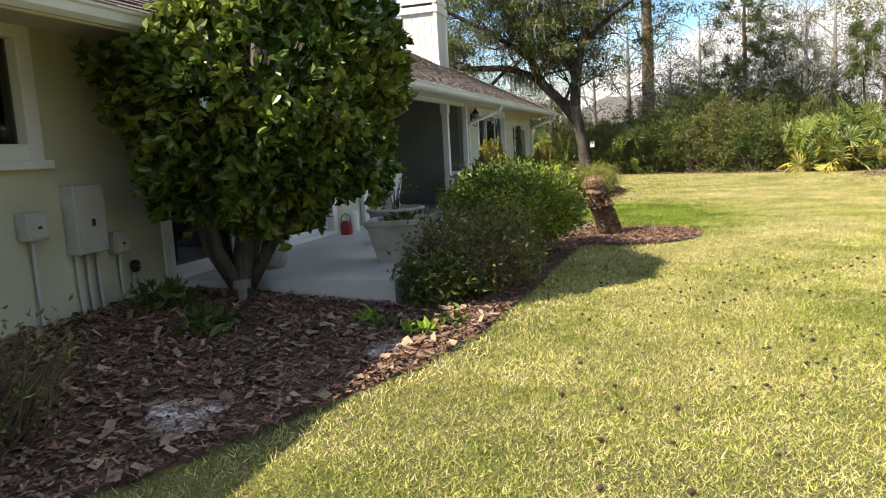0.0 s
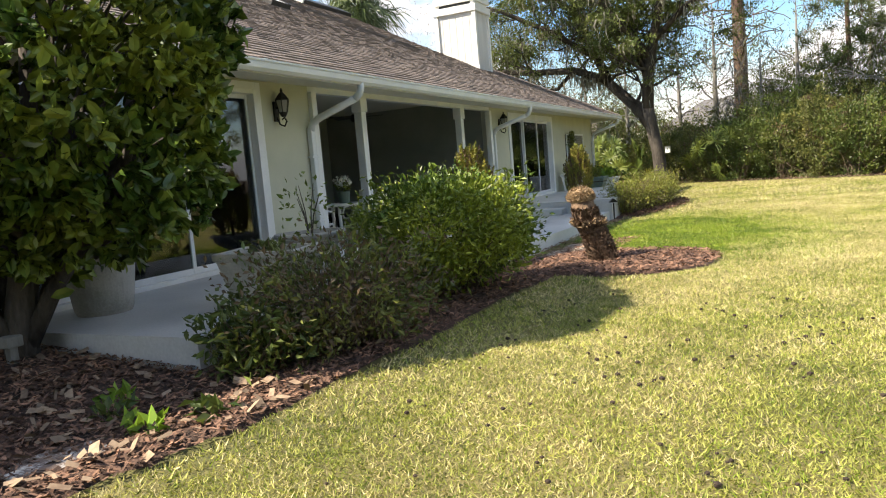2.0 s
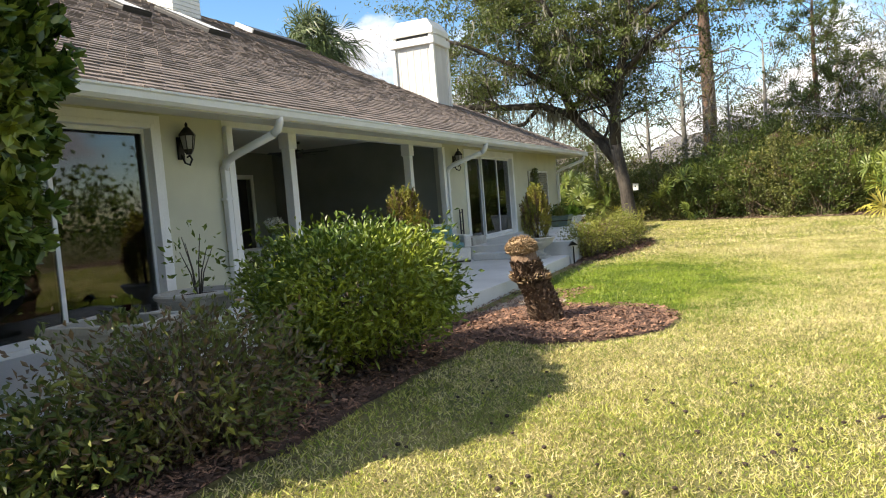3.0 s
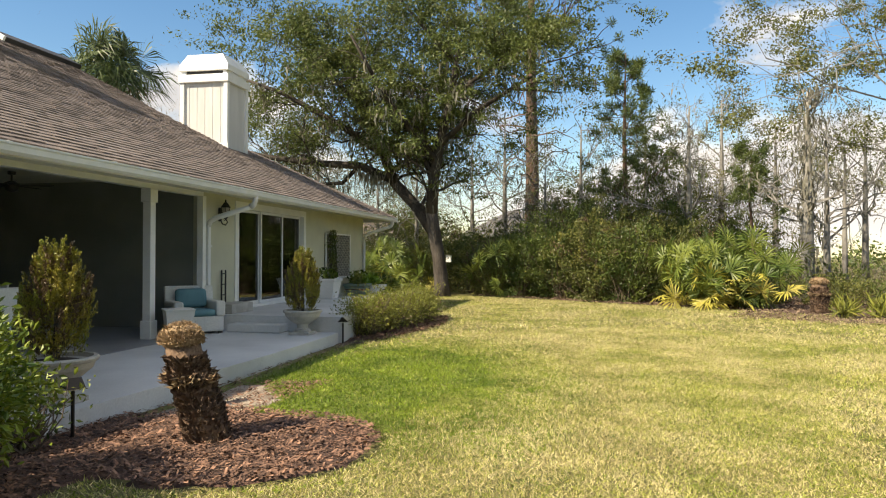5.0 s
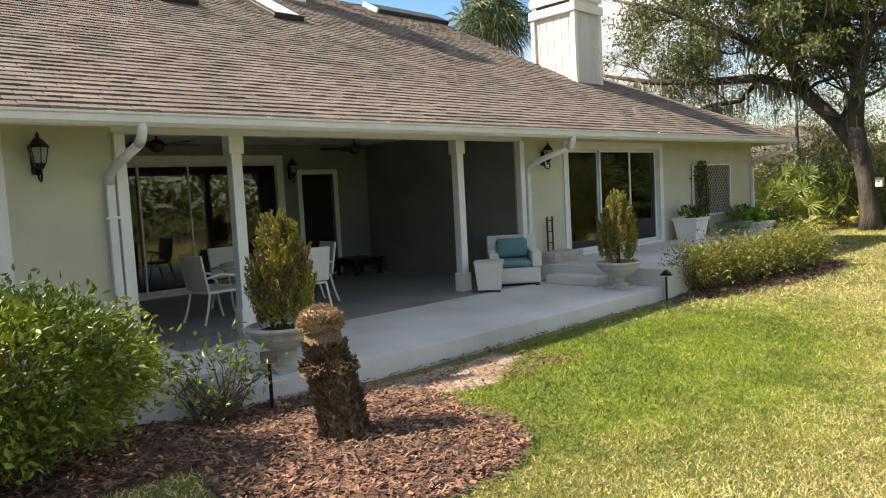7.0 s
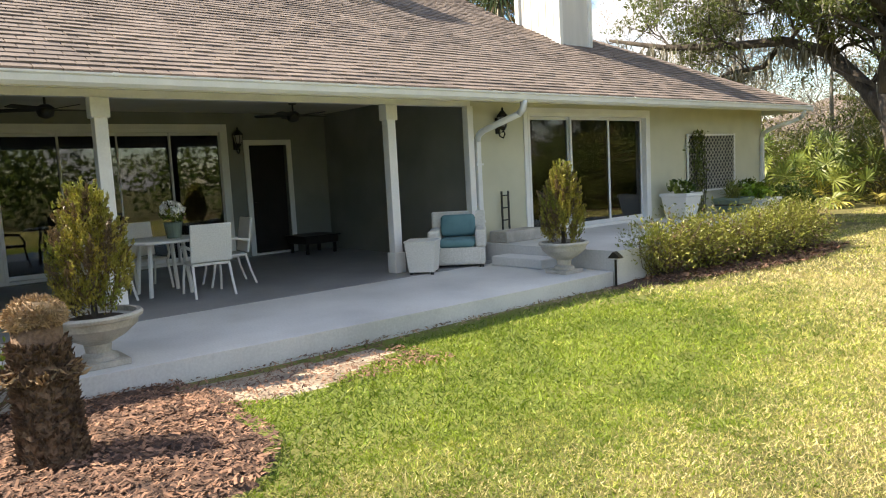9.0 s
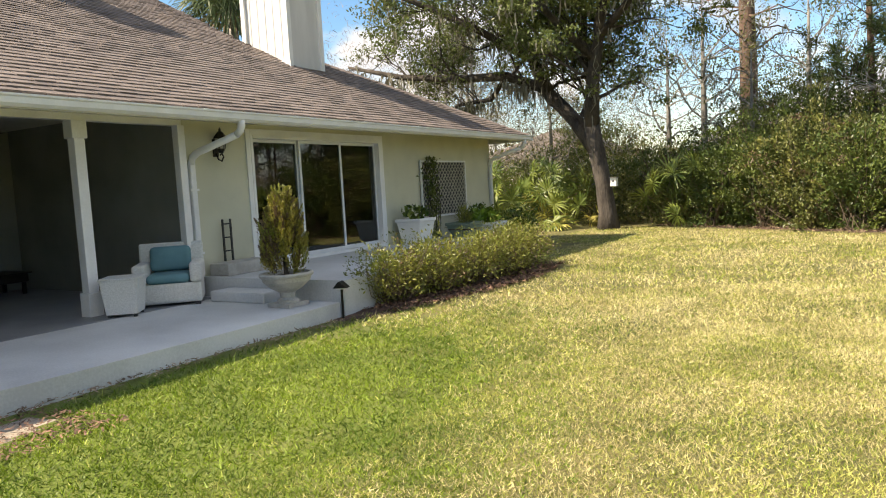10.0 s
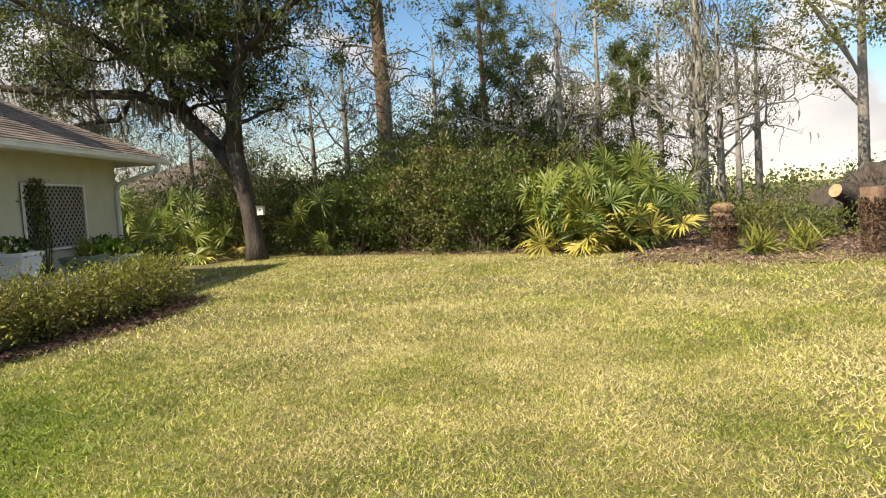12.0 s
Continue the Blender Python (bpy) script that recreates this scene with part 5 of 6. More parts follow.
    for pts, k in ((limbs[0][0][3:], 13), (limbs[6][0], 8), (limbs[5][0], 6)):
        for j in range(k):
            i = int(rng.integers(1, len(pts)))
            q = Vector(pts[i - 1]).lerp(Vector(pts[i]), rng.random())
            under += [(q.x + 0.12 * rng.normal(), q.y + 0.12 * rng.normal(), q.z - 0.1) for _ in range(int(rng.integers(1, 4)))]
    v2, f2 = moss_strands(rng, under, 420, 0.6)
    f += [tuple(i + len(v) for i in q) for q in f2]
    v += v2
    tagged(pydata("hanging_moss", v, f, MOSS, t), kind="stuff")
    return t


live_oak()
box_at = (1.94, 18.93, 1.12)
bb = thing("bird_box", "small white wooden bird box on the oak trunk", "bird box", box_at)
part("body", boxes((-0.09, 0.09, -0.09, 0.09, 0, 0.24), bevel=0.006), WHITE, bb)
rf = part("roof", boxes((-0.11, 0.11, -0.13, 0.10, 0.241, 0.262), bevel=0.004), GREYBARK, bb)
part("hole", lathe([(0.025, 0), (0.025, 0.004)], 12), BLACK, bb).matrix_basis = pose(0, -0.0905, 0.15, 90, 0, 0)


def pine(name, at, h, r, seed, label, foliage_from=0.45, whorls=16, reach=2.2, needle=0.22, density=70, dead=8):
    rng = np.random.default_rng(seed)
    t = thing(name, label, "pine tree", at)
    part("trunk", tube([(0, 0, -0.2), (0.05, 0.02, h * 0.3), (-0.05, 0.05, h * 0.65), (0.0, 0.0, h)], [r, r * 0.85, r * 0.6, r * 0.12], 12), PINEBARK, t, smooth=True)
    bm, tips = bmesh.new(), []
    for w in range(whorls):
        s = foliage_from + (1 - foliage_from) * (w + rng.random() * 0.6) / whorls
        L = reach * (1.15 - (s - foliage_from) / (1 - foliage_from)) * rng.uniform(0.6, 1.1)
        for k in range(3):
            a = rng.uniform(0, 6.28)
            grow(rng, bm, (0, 0, s * h), (math.cos(a), math.sin(a), rng.uniform(0.05, 0.5)), max(0.4, L), r * 0.16, 1, tips, bend=0.4, split=4, up=0.3, sides=4)
    for k in range(dead):
        a, s = rng.uniform(0, 6.28), rng.uniform(0.2, foliage_from)
        grow(rng, bm, (0, 0, s * h), (math.cos(a), math.sin(a), rng.uniform(-0.2, 0.5)), reach * 0.6, r * 0.14, 1, [], bend=0.6, split=2, up=0.1, sides=4)
    tagged(part("branchwork", bm, PINEBARK, t), kind="stuff")
    tips = np.array(tips)
    c = np.repeat(tips, density, axis=0)
    u = rng.normal(size=c.shape)
    u /= np.linalg.norm(u, axis=1)[:, None]
    u[:, 2] += 0.35
    c = c + u * needle * 0.55 + rng.normal(size=c.shape) * 0.05
    leaves("needle_mass", c, needle, L_PINE, t, rng, up=0.0, outward=u * 3, aspect=0.11, fold=0.1)
    return t


pine("tall_pine", (4.05, 30.5, -0.2), 19, 0.40, 12, "tall pine with a bare reddish trunk behind the thicket", foliage_from=0.55, whorls=12, reach=3.2, needle=0.34, density=60, dead=16)
pine("young_pine", (8.35, 22.5, -0.2), 9.6, 0.13, 13, "young pine with tufted needles above the thicket", foliage_from=0.33, whorls=14, reach=1.7, needle=0.26, density=60, dead=4)
pine("small_pine", (12.6, 20.5, -0.2), 5.4, 0.07, 14, "small bright green pine at the wood edge", foliage_from=0.55, whorls=9, reach=0.8, needle=0.2, density=60, dead=3)


def bare_tree(name, at, h, r, seed, label, depth=4, split=3, moss=260, material=None, leaf=0, lean=(0, 0), spread=1.0):
    rng = np.random.default_rng(seed)
    t = thing(name, label, "tree", at)
    part("trunk", tube([(0, 0, -0.2), (lean[0] * 0.3, lean[1] * 0.3, h * 0.3), (lean[0] * 0.7, lean[1] * 0.7, h * 0.6), (*lean, h * 0.92)], [r, r * 0.8, r * 0.5, r * 0.15], 8), material or GREYBARK, t, smooth=True)
    bm, tips = bmesh.new(), []
    for k in range(11):
        s = rng.uniform(0.28, 0.92)
        a = rng.uniform(0, 6.28)
        grow(rng, bm, (lean[0] * s, lean[1] * s, h * s), (math.cos(a), math.sin(a), rng.uniform(0.2, 0.9)), h * 0.2 * (1.25 - s) * spread + 0.3, r * 0.32 * (1.2 - s) + 0.01, depth - 1, tips, bend=0.6, split=split, up=0.12, sides=4)
    tagged(part("branchwork", bm, material or GREYBARK, t), kind="stuff")
    if moss:
        v, f = moss_strands(rng, tips, moss, 0.35)
        tagged(pydata("hanging_moss", v, f, MOSS, t), kind="stuff")
    if leaf:
        tp = np.array(tips)[rng.integers(0, len(tips), leaf)]
        leaves("crown", clumps(rng, tp, 14, (0.22, 0.22, 0.16)), 0.105, L_WOOD2, t, rng, aspect=0.5)
    return t


proto = [bare_tree("bare_tree", (10.6, 21.5, -0.2), 7.6, 0.16, 101, "leafless grey tree hung with moss at the wood edge", moss=90),
         bare_tree("bare_tree", (12.2, 24.0, -0.2), 8.6, 0.17, 102, "leafless grey tree with a few olive leaves", moss=30, leaf=140),
         bare_tree("bare_tree", (6.6, 25.5, -0.2), 8.0, 0.15, 103, "leafless grey tree with thin tangled branches", moss=30, leaf=180)]
for ob in proto:
    tagged(ob, group="bare trees of the wood")
trng = np.random.default_rng(7)
for i, (x, y, s) in enumerate(((14.6, 25.5, 1), (9.3, 25.0, 0), (16.6, 23.5, 2), (5.2, 22.6, 0), (3.2, 25.8, 1), (-0.6, 24.5, 2), (-3.0, 26.5, 0), (1.2, 29.0, 1), (-6.0, 25.0, 2), (-8.5, 27.5, 1),
                               (11.3, 28.0, 2), (18.2, 26.0, 1), (7.6, 30.0, 1), (15.2, 21.0, 0), (-11.0, 24.0, 0), (-4.6, 22.8, 1))):
    k = trng.uniform(0.75, 1.05)
    o = copy_thing(proto[s], pose(x, y, -0.2, 0, 0, trng.uniform(0, 360)) @ Matrix.Scale(k, 4))
snag = bare_tree("dead_snag", (13.95, 18.8, -0.2), 7.6, 0.24, 104, "broken dead trunk hung with grey moss and vines", depth=3, moss=140, spread=0.55)
vv, ff = moss_strands(np.random.default_rng(9), [(0.15 * math.cos(a), 0.15 * math.sin(a), z) for a in np.linspace(0, 6, 9) for z in np.linspace(0.8, 7.0, 18)], 500, 0.5)
pydata("vine_tangle", vv, ff, MOSS, snag)

rt = bare_tree("shade_tree", (19.0, 20.4, -0.5), 11.5, 0.19, 105, "pale-trunked tree with drooping leafy branches", depth=4, moss=0, leaf=3200, spread=2.5)


L_SABAL = leaf_mat("cabbage_palm_frond", (0.042, 0.068, 0.021), (0.095, 0.125, 0.037), trans=0.2)


def sabal_palm(at, h, seed, label):
    rng = np.random.default_rng(seed)
    t = thing("cabbage_palm", label, "palm tree", at)
    part("trunk", tube([(0, 0, -0.2), (0.1, 0, h * 0.5), (0, 0, h)], [0.2, 0.17, 0.19], 12), GREYBARK, t, smooth=True)
    cen = Vector((0, 0, h))
    for k in range(64):
        a = rng.uniform(0, 6.28)
        el = rng.uniform(-0.75, 1.25)
        d = Vector((math.cos(a) * math.cos(el), math.sin(a) * math.cos(el), math.sin(el)))
        fan_frond(t, cen, d, rng.uniform(0.7, 1.2), rng.uniform(0.95, 1.3), rng, droop=0.4, material=L_SABAL if el > -0.4 else L_DRY)
    return t


def fan_frond(parent, base, d, stem, size, rng, droop=0.2, material=None, blades=22):
    """One fan leaf: a stalk and a half circle of narrow folded blades."""
    d = d.normalized()
    out = Vector((d.x, d.y, 0))
    out = out.normalized() if out.length > 0.05 else Vector((0, -1, 0))
    hub = base + d * stem - Vector((0, 0, droop * stem * 0.4))
    nrm = (out * 0.75 + Vector((0, 0, 0.5)) + Vector(rng.normal(size=3).tolist()) * 0.28).normalized()
    d = d - nrm * d.dot(nrm) * 0.8
    d = d.normalized() if d.length > 0.1 else Vector((0, 0, 1))
    side = d.cross(nrm).normalized()
    stalk = side * 0.014
    v, f = [tuple(hub), tuple(base - stalk), tuple(base + stalk)], [(0, 1, 2)]
    for i in range(blades):
        a = (i / (blades - 1) - 0.5) * 4.6 + rng.normal() * 0.04
        w = (d * math.cos(a) + side * math.sin(a)).normalized()
        L = size * (0.72 + 0.28 * math.cos(a * 0.6)) * rng.uniform(0.85, 1.05)
        mid = hub + w * L * 0.6 + nrm * 0.03
        tip = hub + w * L - Vector((0, 0, droop * L * rng.uniform(0.4, 1.0)))
        n2 = (nrm + Vector(rng.normal(size=3).tolist()) * 0.35).normalized()
        across = w.cross(n2).normalized() * 0.027
        k = len(v)
        v.extend([tuple(mid - across), tuple(mid + across), tuple(tip)])
        f.extend([(0, k, k + 1), (k, k + 2, k + 1)])
    return pydata("frond", v, f, material or L_PALM, parent)


sabal_palm((-9.2, 15.3, -0.1), 7.75, 15, "cabbage palm with a round fan crown behind the roof")


def palmetto(at, fronds, spread, seed, label, hmin=0.15, yellow=0.25):
    rng = np.random.default_rng(seed)
    t = thing("saw_palmetto", label, "palmetto", at)
    for k in range(fronds):
        a, r = rng.uniform(0, 6.28), spread * math.sqrt(rng.random())
        el = rng.uniform(0.15, 1.45)
        d = Vector((math.cos(a + rng.normal() * 0.5) * math.cos(el), math.sin(a + rng.normal() * 0.5) * math.cos(el), math.sin(el)))
        b = Vector((r * math.cos(a) * 0.6, r * math.sin(a) * 0.6, hmin + 0.55 * rng.random() * (el > 0.4)))
        fan_frond(t, b, d, rng.uniform(0.65, 1.0) * (0.6 + 0.75 * el), rng.uniform(0.5, 0.72), rng, droop=0.14, blades=18, material=L_YELLOW if el < 0.6 and rng.random() < yellow * 2 else L_PALM)
    return t


L_YELLOW = leaf_mat("yellowed_frond", (0.50, 0.45, 0.08), (0.38, 0.33, 0.09), trans=0.25)
for x, y, n, r, seed in ((9.95, 15.75, 46, 0.6, 16), (10.75, 15.55, 46, 0.6, 17), (11.4, 15.9, 24, 0.45, 18), (10.5, 16.6, 34, 0.7, 25)):
    palmetto((x, y, -0.16), n, r, seed, "big clump of saw palmetto with yellowed lower fronds", yellow=0.3)
palmetto((12.35, 15.9, -0.16), 9, 0.3, 26, "small saw palmetto at the bed's edge", yellow=0.2)
palmetto((-0.3, 20.3, -0.16), 46, 1.2, 19, "saw palmetto clump beyond the house corner")
palmetto((-1.6, 19.3, -0.16), 30, 1.0, 20, "saw palmetto clump beyond the house corner")
palmetto((3.6, 19.4, -0.16), 12, 0.5, 24, "low saw palmetto at the foot of the oak thicket", yellow=0.0)


# ---------- thicket along the lawn ----------
def thicket_bush(at, radii, n, size, material, label, seed, dry=0.06, twig=14):
    """A bush of leaf tufts with dark gaps between them, over a leafy inside."""
    rng = np.random.default_rng(seed)
    t = thing("thicket_bush", label, "bush", at)
    zc, each = radii[2] * 0.85, 42
    m = max(10, int(n * 0.75) // each)
    p, u = blob_points(rng, m, (0, 0, zc), radii, shell=0.62, lump=0.5, flat=0.12)
    bm = bmesh.new()
    for k in range(twig):
        b = (rng.uniform(-.35, .35) * radii[0], rng.uniform(-.35, .35) * radii[1], -0.05)
        twigs(rng, bm, b, [tuple(q) for q in p[rng.integers(0, m, 3)] * 1.04], r0=0.014)
    tagged(part("stemwork", bm, TWIG, t), kind="stuff")
    q = np.repeat(p, each, axis=0) + rng.normal(size=(m * each, 3)) * np.array([0.13, 0.13, 0.085]) * np.repeat(rng.uniform(0.7, 1.4, (m, 1)), each, axis=0)
    w = np.repeat(u * 0.6 + np.array([0, 0, 0.5]), each, axis=0)
    inner, u2 = blob_points(rng, int(n * 0.3), (0, 0, zc), np.array(radii) * 0.78, shell=0.2, lump=0.4, flat=0.05)
    d = np.repeat(rng.random(m) < dry, each)
    leaves("foliage", np.concatenate([q[~d], inner]), size, material, t, rng, up=0.3, outward=np.concatenate([w[~d], u2]), aspect=0.5)
    if d.any():
        leaves("dry_foliage", q[d], size, L_DRY, t, rng, up=0.0, outward=w[d], aspect=0.5)
    return t


TH = [(3.4, 20.6, 1.1, 2.0, 1), (4.6, 19.8, 1.2, 2.5, 0), (5.9, 19.2, 1.2, 2.9, 0), (7.1, 18.3, 1.3, 2.9, 1), (8.2, 17.6, 1.2, 2.6, 0), (5.2, 21.3, 1.4, 3.2, 2), (6.9, 20.5, 1.5, 3.6, 0),
      (8.7, 19.2, 1.4, 3.0, 1), (10.3, 17.9, 1.3, 2.4, 1), (11.6, 17.3, 1.1, 1.7, 2), (2.6, 22.2, 1.3, 2.4, 2), (0.6, 22.0, 1.3, 2.0, 1), (-1.6, 22.2, 1.4, 2.2, 2), (-3.6, 21.5, 1.3, 1.9, 1),
      (12.8, 18.6, 1.1, 1.5, 0), (14.4, 17.2, 1.2, 0.95, 1), (15.6, 16.2, 1.2, 0.8, 2), (17.4, 15.0, 1.2, 0.75, 1), (-5.5, 23.0, 1.6, 2.4, 2), (7.6, 22.4, 1.6, 4.2, 2), (10.0, 20.6, 1.3, 3.4, 0), (12.4, 22.0, 1.3, 3.2, 2), (6.0, 26.5, 1.8, 5.0, 2), (15.2, 20.0, 1.4, 1.1, 2), (19.0, 19.6, 1.5, 0.8, 1), (9.3, 22.0, 1.6, 4.8, 0), (3.9, 24.4, 1.7, 3.0, 2), (1.6, 25.6, 1.7, 2.6, 1), (-1.2, 26.4, 1.8, 4.2, 2), (11.2, 23.6, 1.5, 4.4, 1), (5.6, 23.6, 1.5, 3.2, 0)]
for k, (x, y, r, h, m) in enumerate(TH):
    thicket_bush((x, y, -0.17), (r, r * 0.9, h / 1.75), int(4300 * r * h / 2.2), 0.088, (L_WOOD, L_WOOD2, L_OAK)[m],
                 ("dense dark green thicket bush at the lawn edge", "olive green tangled bush of the thicket", "grey-green oak scrub in the thicket")[m], 200 + k, dry=(0.02, 0.05, 0.05)[m])

# strappy plants and debris at the bed with the stumps
for k, (x, y) in enumerate(((13.3, 13.2), (13.9, 12.8), (14.3, 13.6), (13.0, 12.6))):
    small_plant("strap_leaf_plant", (x, y, -0.16), 60, (0.3, 0.3, 0.22), 0.55, L_HEDGE, "clump of pale strap-like leaves in the mulch", 140 + k, aspect=0.07, up=0.9)


def root_mound():
    rng = np.random.default_rng(31)
    t = thing("uprooted_tree", "cut fallen trunk with an upturned brown root mass", "fallen tree", (18.0, 17.2, -0.25))
    start, end = Vector((-1.66, -0.59, 1.13)), Vector((-0.2, 0.25, 0.5))
    part("log", tube([start, start.lerp(end, 0.5), end], [0.17, 0.19, 0.23], 12), BARK, t)
    part("cut_face", lathe([(0.165, 0), (0.16, 0.012), (0.001, 0.014)], 16), STRAW, t, "pale sawn end").matrix_basis = Matrix.Translation(start) @ (start - end).to_track_quat("Z", "Y").to_matrix().to_4x4()
    bm = bmesh.new()
    bmesh.ops.create_icosphere(bm, subdivisions=4, radius=1.0)
    for v in bm.verts:
        k = 1 + 0.3 * noise.noise(v.co * 1.7) + 0.2 * noise.noise(v.co * 5)
        lean = 0.45 * max(0.0, v.co.z)
        v.co = Vector((v.co.x * 1.75 * k * (1.15 - 0.5 * max(0, v.co.z)) + 0.35 - lean * 1.2, v.co.y * 0.7 * k + 0.5, max(-0.1, v.co.z * 1.25 * k + 0.45)))
    part("root_ball", bm, BARK, t, "upturned brown root ball", smooth=True)
    p, u = blob_points(rng, 1100, (0.5, 0.4, 0.65), (1.7, 0.8, 1.05), shell=0.9, lump=0.25)
    leaves("root_mass", p, 0.3, FIBRE, t, rng, up=-0.2, outward=u * 0.8, aspect=0.06)
    p, u = blob_points(rng, 420, (1.3, 0.2, 1.0), (0.9, 0.6, 0.6), shell=0.85, lump=0.25)
    leaves("dry_vine", p, 0.5, STRAW, t, rng, up=-0.5, aspect=0.03)
    return t


root_mound()

# ---------- neighbour's house ----------
nh = thing("neighbour_house", "pale stucco neighbour house with a grey shingle hip roof", "house", (3.5, 62, -0.6), 12)
part("wall", boxes((-9, 9, -5, 5, 0, 3.4)), STUCCO, nh, "pale stucco wall")
bm = bmesh.new()
e = [bm.verts.new(p) for p in ((-9.8, -5.8, 3.3), (9.8, -5.8, 3.3), (9.8, 5.8, 3.3), (-9.8, 5.8, 3.3))]
rr = [bm.verts.new((-4.0, 0, 6.2)), bm.verts.new((4.0, 0, 6.2))]
bm.faces.new((e[0], e[1], rr[1], rr[0])), bm.faces.new((e[2], e[3], rr[0], rr[1])), bm.faces.new((e[1], e[2], rr[1])), bm.faces.new((e[3], e[0], rr[0])), bm.faces.new(e[::-1])
part("roof", bm, mat("grey_shingle", (0.17, 0.16, 0.16), (0.12, 0.115, 0.115), rough=0.95, scale=3, fine=60), nh)
for x in (-6, -2, 3, 7):
    w = part("window", boxes((x - 0.6, x + 0.6, -5.06, -4.99, 0.9, 2.4)), WHITE, nh)
    part("pane", boxes((x - 0.5, x + 0.5, -5.08, -5.061, 1.0, 2.3)), GLASS, w)
nh2 = thing("neighbour_house", "white low house seen past the house corner", "house", (-9.5, 44, -0.3), -8)
part("wall", boxes((-4, 4, -4, 4, 0, 3.2)), WHITE, nh2)
bm = bmesh.new()
e = [bm.verts.new(p) for p in ((-4.6, -4.6, 3.1), (4.6, -4.6, 3.1), (4.6, 4.6, 3.1), (-4.6, 4.6, 3.1))]
ap = bm.verts.new((0, 0, 5.2))
for i in range(4):
    bm.faces.new((e[i], e[(i + 1) % 4], ap))
bm.faces.new(e[::-1])
part("roof", bm, SHINGLE_ONE, nh2)

# ---------- far woods all round ----------
wrng = np.random.default_rng(41)
pts = []
for k in range(330):
    a = wrng.uniform(-math.pi, math.pi)
    near = -1.3 < a < 0.7
    R = wrng.uniform(48, 80) if near else wrng.uniform(95, 170)
    x, y = 5 + R * math.cos(a), 5 + R * math.sin(a)
    if -35 < x < 0 and abs(y) < 30:
        continue
    h = wrng.uniform(7.0, 11.0) if near else wrng.uniform(2.8, 6.5)
    base = gz(x, y)
    c = wrng.normal(size=(190, 3)) * np.array([2.4, 2.4, h * 0.26]) + np.array([x, y, base + h * 0.5])
    pts.append(c[c[:, 2] > base])
tagged(leaves("far_woods", np.concatenate(pts), 0.6, L_WOOD, None, wrng, aspect=0.7), "distant belt of mixed dark green woods", "woods", kind="stuff")
# unseen trees, added to keep sky light off the south end of the wall
pts = []
for k in range(80):
    x, y = wrng.uniform(14, 25), wrng.uniform(-44, -14)
    h, base = wrng.uniform(8, 13), gz(x, y)
    c = wrng.normal(size=(520, 3)) * np.array([1.5, 1.5, h * 0.22]) + np.array([x, y, base + h * 0.55])
    pts.append(c[c[:, 2] > base])
tagged(leaves("east_woods", np.concatenate(pts), 0.36, L_WOOD, None, wrng, aspect=0.6), "unseen tree belt added to block sky light from the house wall", "woods", kind="stuff")
L_TAN = leaf_mat("bare_twig_haze", (0.27, 0.225, 0.155), (0.19, 0.165, 0.115), trans=0.2, spread=0.4)
tan = []
for k in range(330):
    x, y = wrng.uniform(-18, 14.0), wrng.uniform(22.5, 44)
    if -1.0 < x < 6.5 and wrng.random() < 0.75:      # the wood is open before the neighbour house
        continue
    h = wrng.uniform(5.0, 9.5) if x < 0.5 else wrng.uniform(3.0, 6.0)
    c = wrng.normal(size=(330, 3)) * np.array([1.0, 1.0, h * 0.3]) + np.array([x, y, h * 0.5])
    tan.append(c[c[:, 2] > -0.2])
tagged(leaves("wood_twig_haze", np.concatenate(tan), 0.26, L_TAN, None, wrng, aspect=0.08, up=0.5), "tan haze of bare twigs deep in the wood", "undergrowth", kind="stuff")
pts = []
for k in range(300):
    x, y = wrng.uniform(-16, 15.5), wrng.uniform(23.5, 44)
    h = wrng.uniform(1.6, 3.4)
    c = wrng.normal(size=(160, 3)) * np.array([0.9, 0.9, h * 0.33]) + np.array([x, y, h * 0.45])
    pts.append(c[c[:, 2] > -0.2])
tagged(leaves("wood_undergrowth", np.concatenate(pts), 0.17, L_WOOD2, None, wrng, aspect=0.5), "brown-green undergrowth deeper in the wood", "undergrowth", kind="stuff")

brush = []
for k in range(150):
    x, y = wrng.uniform(14.5, 36), wrng.uniform(19, 50)
    h = wrng.uniform(0.7, 1.7)
    c = wrng.normal(size=(230, 3)) * np.array([0.8, 0.8, h * 0.33]) + np.array([x, y, gz(x, y) + h * 0.45])
    brush.append(c[c[:, 2] > gz(x, y)])
brush = np.concatenate(brush)
dry = wrng.random(len(brush)) < 0.5
tagged(leaves("brush", brush[~dry], 0.1, L_WOOD2, None, wrng, aspect=0.45), "low olive brush on the open ground beyond the bed", "undergrowth", kind="stuff")
tagged(leaves("dry_brush", brush[dry], 0.24, L_TAN, None, wrng, aspect=0.1, up=0.6), "tan dry stalks in the brush beyond the bed", "undergrowth", kind="stuff")

